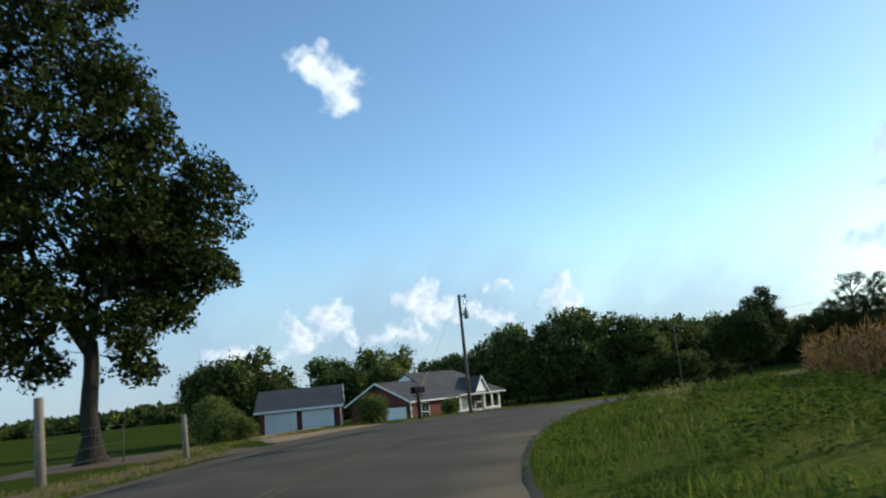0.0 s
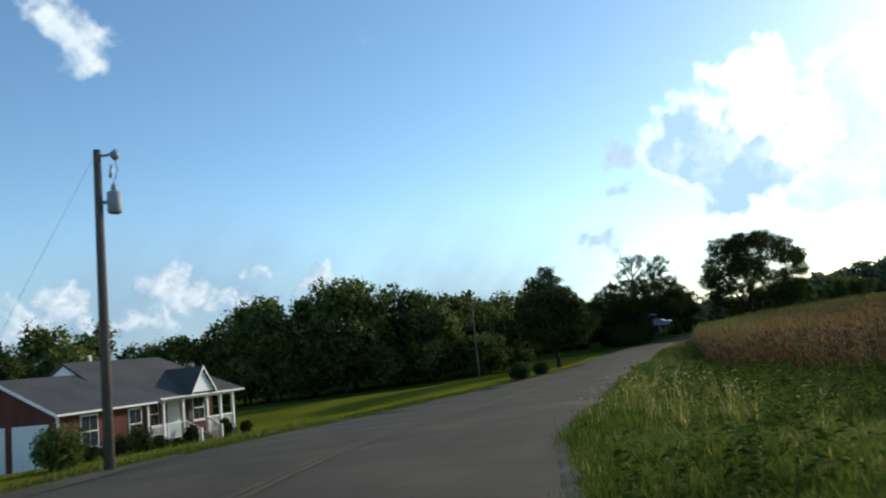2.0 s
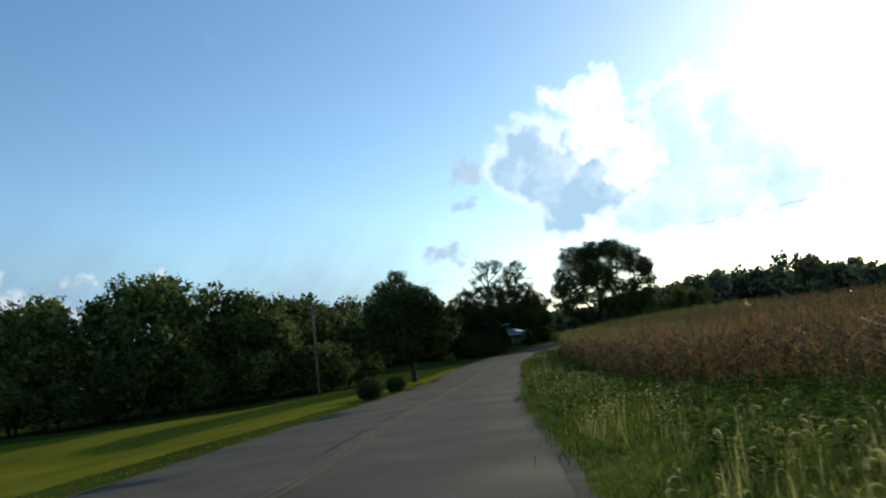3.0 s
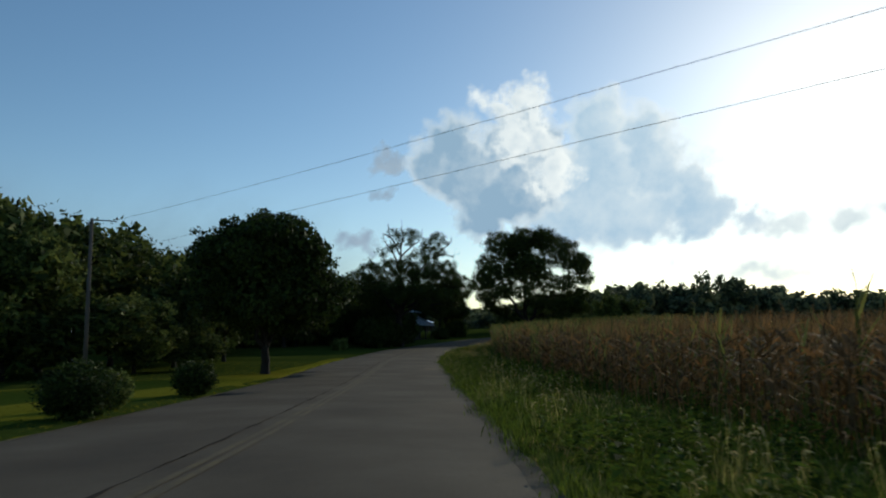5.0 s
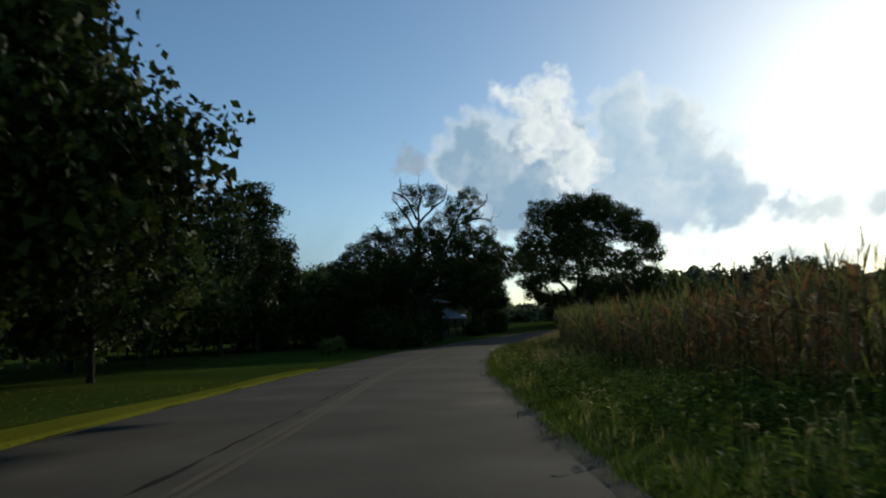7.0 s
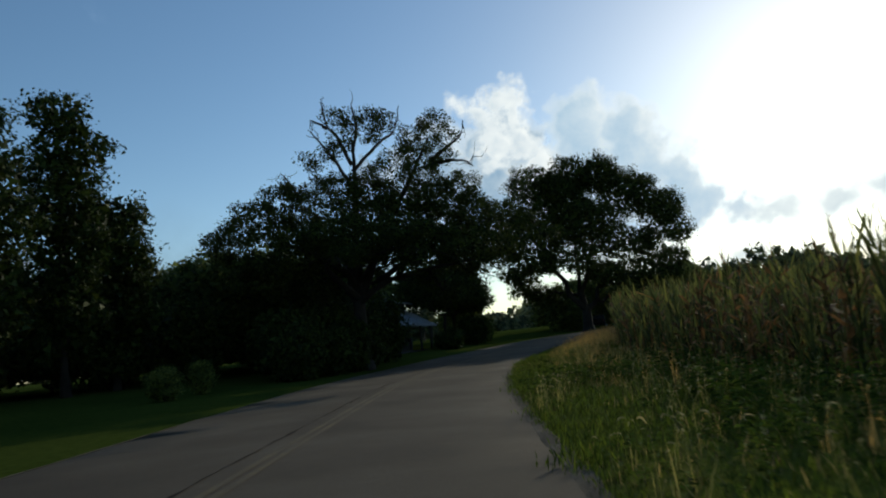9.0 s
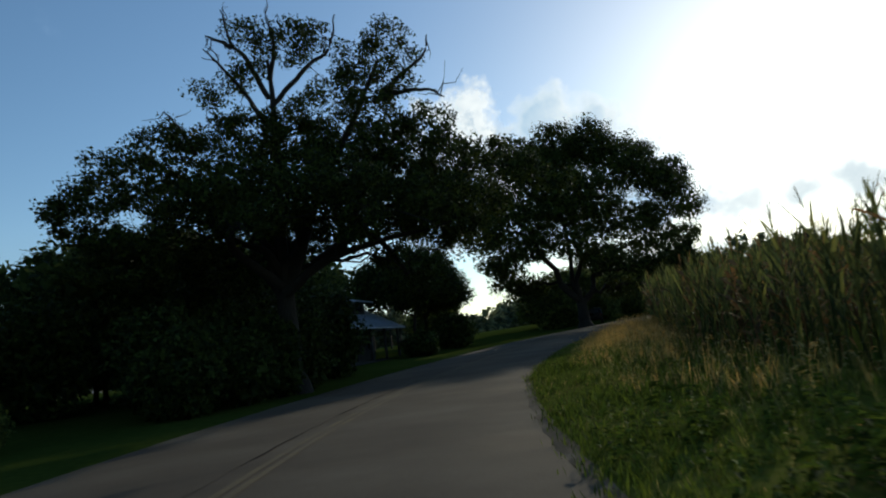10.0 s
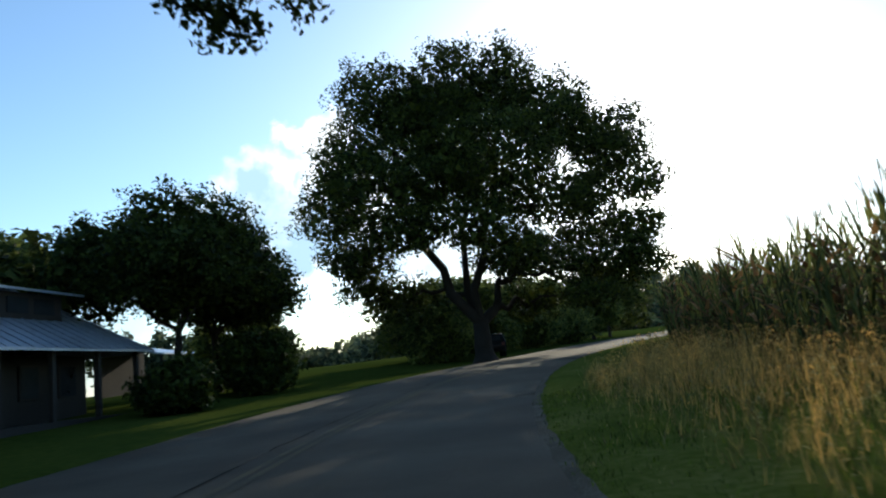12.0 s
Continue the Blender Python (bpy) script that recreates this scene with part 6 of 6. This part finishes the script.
# ---- farmhouse with a metal roof ----
def build_farmhouse():
    g = 0.35
    h = thing("farmhouse", pose(84.4, 144.2, g, 0, 0, 28.5), "old farmhouse with blue-grey metal roof and a low dormer", "house")
    L, W, EV = 9.0, 9.0, 2.35
    bm = box(0.6, 1.8, -0.4, L - 0.6, 2.0, EV)
    add_box(bm, 0.6, 2.0, -0.4, 0.8, W - 0.6, EV)
    add_box(bm, L - 0.8, 2.0, -0.4, L - 0.6, W - 0.6, EV)
    add_box(bm, 0.8, W - 0.8, -0.4, L - 0.8, W - 0.6, EV)
    part("wall", bm, M_BOARD, h, "weathered grey board walls")
    RZ = EV + 2.7
    A, B, C, D, R0, R1 = (-0.3, -0.3, EV), (L + 0.3, -0.3, EV), (L + 0.3, W + 0.3, EV), (-0.3, W + 0.3, EV), (0.8, W / 2, RZ), (L - 0.8, W / 2, RZ)
    bm = bmesh.new()
    for q in ([A, B, R1, R0], [C, D, R0, R1], [B, C, R1], [D, A, R0]):
        slab(bm, q, 0.08)
    r = part("roof", bm, M_TIN, h, "ribbed blue-grey metal roof")
    for k in range(18):
        u = 0.2 + k * (L - 0.4) / 17
        e = min(1.0, (u + 0.3) / 1.1, (L + 0.3 - u) / 1.1)
        part("seam", prism([(u - 0.015, -0.3, EV + 0.005), (u + 0.015, -0.3, EV + 0.005), (u + 0.015, -0.3 + e * (W / 2 + 0.3), EV + e * (RZ - EV) + 0.005), (u - 0.015, -0.3 + e * (W / 2 + 0.3), EV + e * (RZ - EV) + 0.005)], (0, 0, 0.03)), M_TIN, r)
    d = part("dormer", box(1.9, 1.7, EV + 1.1, L - 1.9, 4.2, EV + 1.95), M_BOARD, h, "low dormer with dark windows")
    part("dormer_roof", slab(bmesh.new(), [(1.4, 1.2, EV + 2.0), (L - 1.4, 1.2, EV + 2.0), (L - 1.4, 4.6, RZ + 0.08), (1.4, 4.6, RZ + 0.08)], 0.08), M_TIN, h)
    for k in range(4):
        part("dormer_window", box(2.2 + k * 1.2, 1.66, EV + 1.3, 3.1 + k * 1.2, 1.72, EV + 1.8), M_GLASS_DARK, d)
    part("porch_floor", box(0, 0, -0.4, L, 1.8, 0.25), M_BOARD, h)
    for k in range(5):
        u = 0.2 + k * (L - 0.4) / 4
        part("porch_post", box(u - 0.08, 0.05, 0.25, u + 0.08, 0.21, EV - 0.05, 0.01), M_BOARD, h)
    for u in (1.8, 5.6, 7.4):
        f = part("window", box(u - 0.45, 1.74, 0.95, u + 0.45, 1.83, 2.05, 0.01), M_BOARD, h)
        part("pane", box(u - 0.38, 1.725, 1.02, u + 0.38, 1.738, 1.98), M_GLASS_DARK, f)
    part("door", box(3.4, 1.75, 0.26, 4.3, 1.83, 2.15, 0.01), M_BOARD, h)


build_farmhouse()
sh = thing("shed", pose(100.4, 160.5, gz(101.5, 162), 0, 0, 30), "low open shed with a pale metal roof", "shed")
part("roof", slab(bmesh.new(), [(-0.3, -0.3, 1.9), (5.3, -0.3, 1.9), (5.3, 4.3, 2.8), (-0.3, 4.3, 2.8)], 0.08), M_TIN, sh)
part("wall", box(0, 3.9, -0.3, 5, 4.0, 2.6), M_BOARD, sh)
for u in (0.05, 2.5, 4.95):
    part("post", box(u - 0.06, 0, -0.3, u + 0.06, 0.12, 1.85), M_BOARD, sh)

# ---- lawn, its blades, weeds and foxtails ----
def lawn(s0, s1, o0, o1):
    s, o = np.meshgrid(np.arange(s0, s1, 1.0), np.linspace(0, 1, 16), indexing="ij")
    # Past s 80 the bright sheet narrows to a painted sunlit strip.
    wide = np.interp(s, [80, 95, 105], [o1, -2.5, -0.9]) + (1.5 * np.sin(s * 0.21) + 0.8 * np.sin(s * 0.53)) * np.interp(s, [80, 100], [1, 0.15])
    off = np.interp(s, EDGES[0], EDGES[2]) + o0 + (wide - o0) * o
    x, y = at_road(s.ravel(), off.ravel())
    z = ground_z(x, y) + 0.03
    z[o.ravel() == 0] -= 0.08
    n, k = s.shape
    i, j = np.meshgrid(np.arange(n - 1), np.arange(k - 1), indexing="ij")
    f = np.stack([i * k + j, (i + 1) * k + j, (i + 1) * k + j + 1, i * k + j + 1], -1).reshape(-1, 4)
    tagged(new("lawn", mesh_np("lawn", np.stack([x, y, z], -1), f, M_LAWN_SUNLIT, True)), "mown lawn in painted sunlit yellow-green, a thin lit strip farther on", "lawn", kind="structure")


lawn(33, 120, -0.25, -26)

short = [grass_template(rngc, 6, 0.1, 0.008, 0.09) for _ in range(5)]
rl = np.random.RandomState(17)
n = 3600
s = rl.uniform(37, 112, n)
off = np.interp(s, EDGES[0], EDGES[2]) - 0.05 - 9.0 * rl.uniform(0, 1, n) ** 1.6
x, y = at_road(s, off)
scatter("lawn_grass", short, x, y, ground_z(x, y) - 0.01, rl.uniform(0.4, 0.8, n), M_LAWN, "short mown lawn grass", "grass", 18)


def foxtail_template(rng, stems=2, h=0.66):
    """Arching stems and a few blades; and apart from them their drooping bristly heads."""
    p, q = Pile(), Pile()
    for k in range(stems):
        a, L = rng.uniform(0, 6.28), h * rng.uniform(0.7, 1.15)
        d = np.array([math.cos(a), math.sin(a), 0])
        o = np.array([*rng.normal(0, 0.05, 2), 0])
        top = o + d * 0.12 * L + np.array([0, 0, L])
        sd = np.array([-d[1], d[0], 0]) * 0.003
        p.add(np.array([o - sd, o + sd, top + sd, top - sd]), np.array([[0, 1, 2, 3]]))
        g = np.linspace(0, 2.4, 5)
        bow = 0.055 * rng.uniform(0.8, 1.3)
        head = top + d * (bow * (1 - np.cos(g)))[:, None] + np.array([0, 0, 1.0]) * (bow * np.sin(g))[:, None]
        for lean in (0.9, -0.9):
            wide = np.array([0.003, 0.008, 0.01, 0.008, 0.002])[:, None] * np.array([-d[1], d[0], lean]) / 1.35
            v = np.stack([head - wide, head + wide], 1).reshape(-1, 3)
            i = np.arange(4)
            q.add(v, np.stack([2 * i, 2 * i + 1, 2 * i + 3, 2 * i + 2], -1))
    p.add(*grass_template(rng, 3, h * 0.7, 0.008, 0.06))
    return (np.concatenate(p.v), np.concatenate(p.f)), (np.concatenate(q.v), np.concatenate(q.f))


def foxtails(x, y, z, size, mat, head, label, seed, lean=0.2):
    scatter("foxtail_grass", [t[0] for t in fox], x, y, z, size, mat, label, "grass", seed, lean)
    scatter("foxtail_heads", [t[1] for t in fox], x, y, z, size, head, "drooping bristly seed heads of the foxtail grass", "seed heads", seed, lean)


fox = [foxtail_template(rngc) for _ in range(5)]
n = 6000
s = 108 + 62 * rl.uniform(0, 1, n) ** 0.6
lo = np.interp(s, EDGES[0], EDGES[1]) + np.interp(s, [108, 142, 150, 168], [1.2, 1.4, 1.2, 1.0])
hi = np.interp(s, CORN_S, CORN_OFF) + 0.2
q = rl.uniform(0, 1, n)
off = lo + (hi - lo) * q
gold = np.interp(s, [114, 145, 153, 160], [0.0, 0.03, 0.25, 0.95]) * np.interp(q, [0, 0.25, 0.5], [0.25, 0.85, 1.0])
some = rl.uniform(0, 1, n) + 0.25 * np.sin(s * 0.7 + off * 1.3)
x, y = at_road(s, off)
z = ground_z(x, y) + 0.02
tall = rl.uniform(0.45, 1.05, n) * np.interp(q, [0, 0.4], [0.55, 0.95])
foxtails(x[some < gold], y[some < gold], z[some < gold], tall[some < gold], M_FOXTAIL, M_FOXTAIL, "ripe yellow foxtail grass on the verge", 19, 0.2)
rest = (some >= gold) & (some < gold + 0.3)
foxtails(x[rest], y[rest], z[rest], tall[rest] * 0.8, M_FOXTAIL_GREEN, M_FOXHEAD, "green foxtail grass with pale seed heads", 22, 0.2)
n = 2400
s = rl.uniform(33, 128, n)
off = np.interp(s, EDGES[0], EDGES[1]) + 0.4 + 3.4 * rl.uniform(0, 1, n) ** 1.3 + 0.3 * np.sin(s * 1.1)
clump = np.sin(s * 0.8 + 2.0 * np.sin(off * 1.4)) > 0.62
s, off = s[clump], off[clump]
n = len(s)
x, y = at_road(s, off)
foxtails(x, y, ground_z(x, y), rl.uniform(0.4, 0.8, n), M_FOXTAIL_GREEN, M_FOXHEAD, "green foxtail grass with pale seed heads", 20, 0.2)


n = 240
s = 35 + 83 * rl.uniform(0, 1, n) ** 1.5
off = np.interp(s, EDGES[0], EDGES[1]) + 0.9 + 1.8 * rl.uniform(0, 1, n) + 0.5 * np.sin(s * 0.9)
x, y = at_road(s, off)
foxtails(x, y, ground_z(x, y) + 0.05, rl.uniform(0.65, 1.0, n), M_FOXTAIL_GREEN, M_FOXHEAD, "clumps of pale drooping foxtail heads by the road", 27, 0.15)


def weed_template(rng, n=7, h=0.26):
    """A leafy roadside weed: broad leaves up a stem."""
    p = Pile()
    for k in range(n):
        a, z = rng.uniform(0, 6.28), h * (0.1 + 0.9 * k / n)
        d, sd = np.array([math.cos(a), math.sin(a), 0.25]), np.array([-math.sin(a), math.cos(a), 0])
        L = rng.uniform(0.07, 0.15)
        o = np.array([0, 0, z])
        p.add(np.array([o, o + d * L * 0.5 + sd * L * 0.3, o + d * L - np.array([0, 0, L * 0.4]), o + d * L * 0.5 - sd * L * 0.3]), np.array([[0, 1, 2, 3]]))
    return np.concatenate(p.v), np.concatenate(p.f)


weeds = [weed_template(rngc) for _ in range(5)]
bushy = [weed_template(rngc, 22, 0.5) for _ in range(5)]
n = 5200
s = 132 * rl.uniform(0, 1, n) ** 1.3
off = np.interp(s, EDGES[0], EDGES[1]) + 0.45 + (np.interp(s, CORN_S, CORN_OFF) - 1.3) * rl.uniform(0, 1, n)
x, y = at_road(s, off)
patch = np.sin(x * 0.55 + 2.2 * np.sin(y * 0.41)) * np.cos(y * 0.62) > 0.12
scatter("tall_weeds", bushy, x[patch], y[patch], ground_z(x[patch], y[patch], False) + 0.02, rl.uniform(0.6, 1.25, patch.sum()), M_WEED, "knee-high leafy weeds in dark green patches", "weeds", 29)
n = 6000
s = rl.uniform(2, 150, n)
off = np.interp(s, EDGES[0], EDGES[1]) + 0.3 + (np.interp(s, CORN_S, CORN_OFF) - 1.2) * rl.uniform(0, 1, n)
x, y = at_road(s, off)
patch = np.sin(x * 0.9 + 2 * np.sin(y * 0.5)) * np.cos(y * 0.8) > -0.1
scatter("roadside_weeds", weeds, x[patch], y[patch], ground_z(x[patch], y[patch], False) + 0.03, rl.uniform(0.35, 0.85, patch.sum()), M_WEED, "leafy green weeds in the verge", "weeds", 21)

rough = [blade_template(rngc, 9, 0.2, 0.006, 0.16) for _ in range(5)]
n = 2600
s = rl.uniform(4, 46, n)
off = np.interp(s, [4, 14, 19, 22, 24, 31, 34, 37, 46], [-7.3, -7.4, -8.2, -9.4, -11.5, -10.5, -7.7, -7.45, -7.0]) - 0.1 - 2.2 * rl.uniform(0, 1, n) ** 1.5
x, y = at_road(s, off)
dry = rl.uniform(0, 1, n) < np.interp(s, [4, 26, 34], [0.7, 0.45, 0.2])
for flag, mat, lab in ((dry, M_STRAW, "dry brownish grass along the road's edge"), (~dry, M_GRASS, "green roadside grass by the fence")):
    scatter("roadside_grass", rough, x[flag], y[flag], ground_z(x[flag], y[flag]), rl.uniform(0.4, 1.0, flag.sum()), mat, lab, "grass", 25)
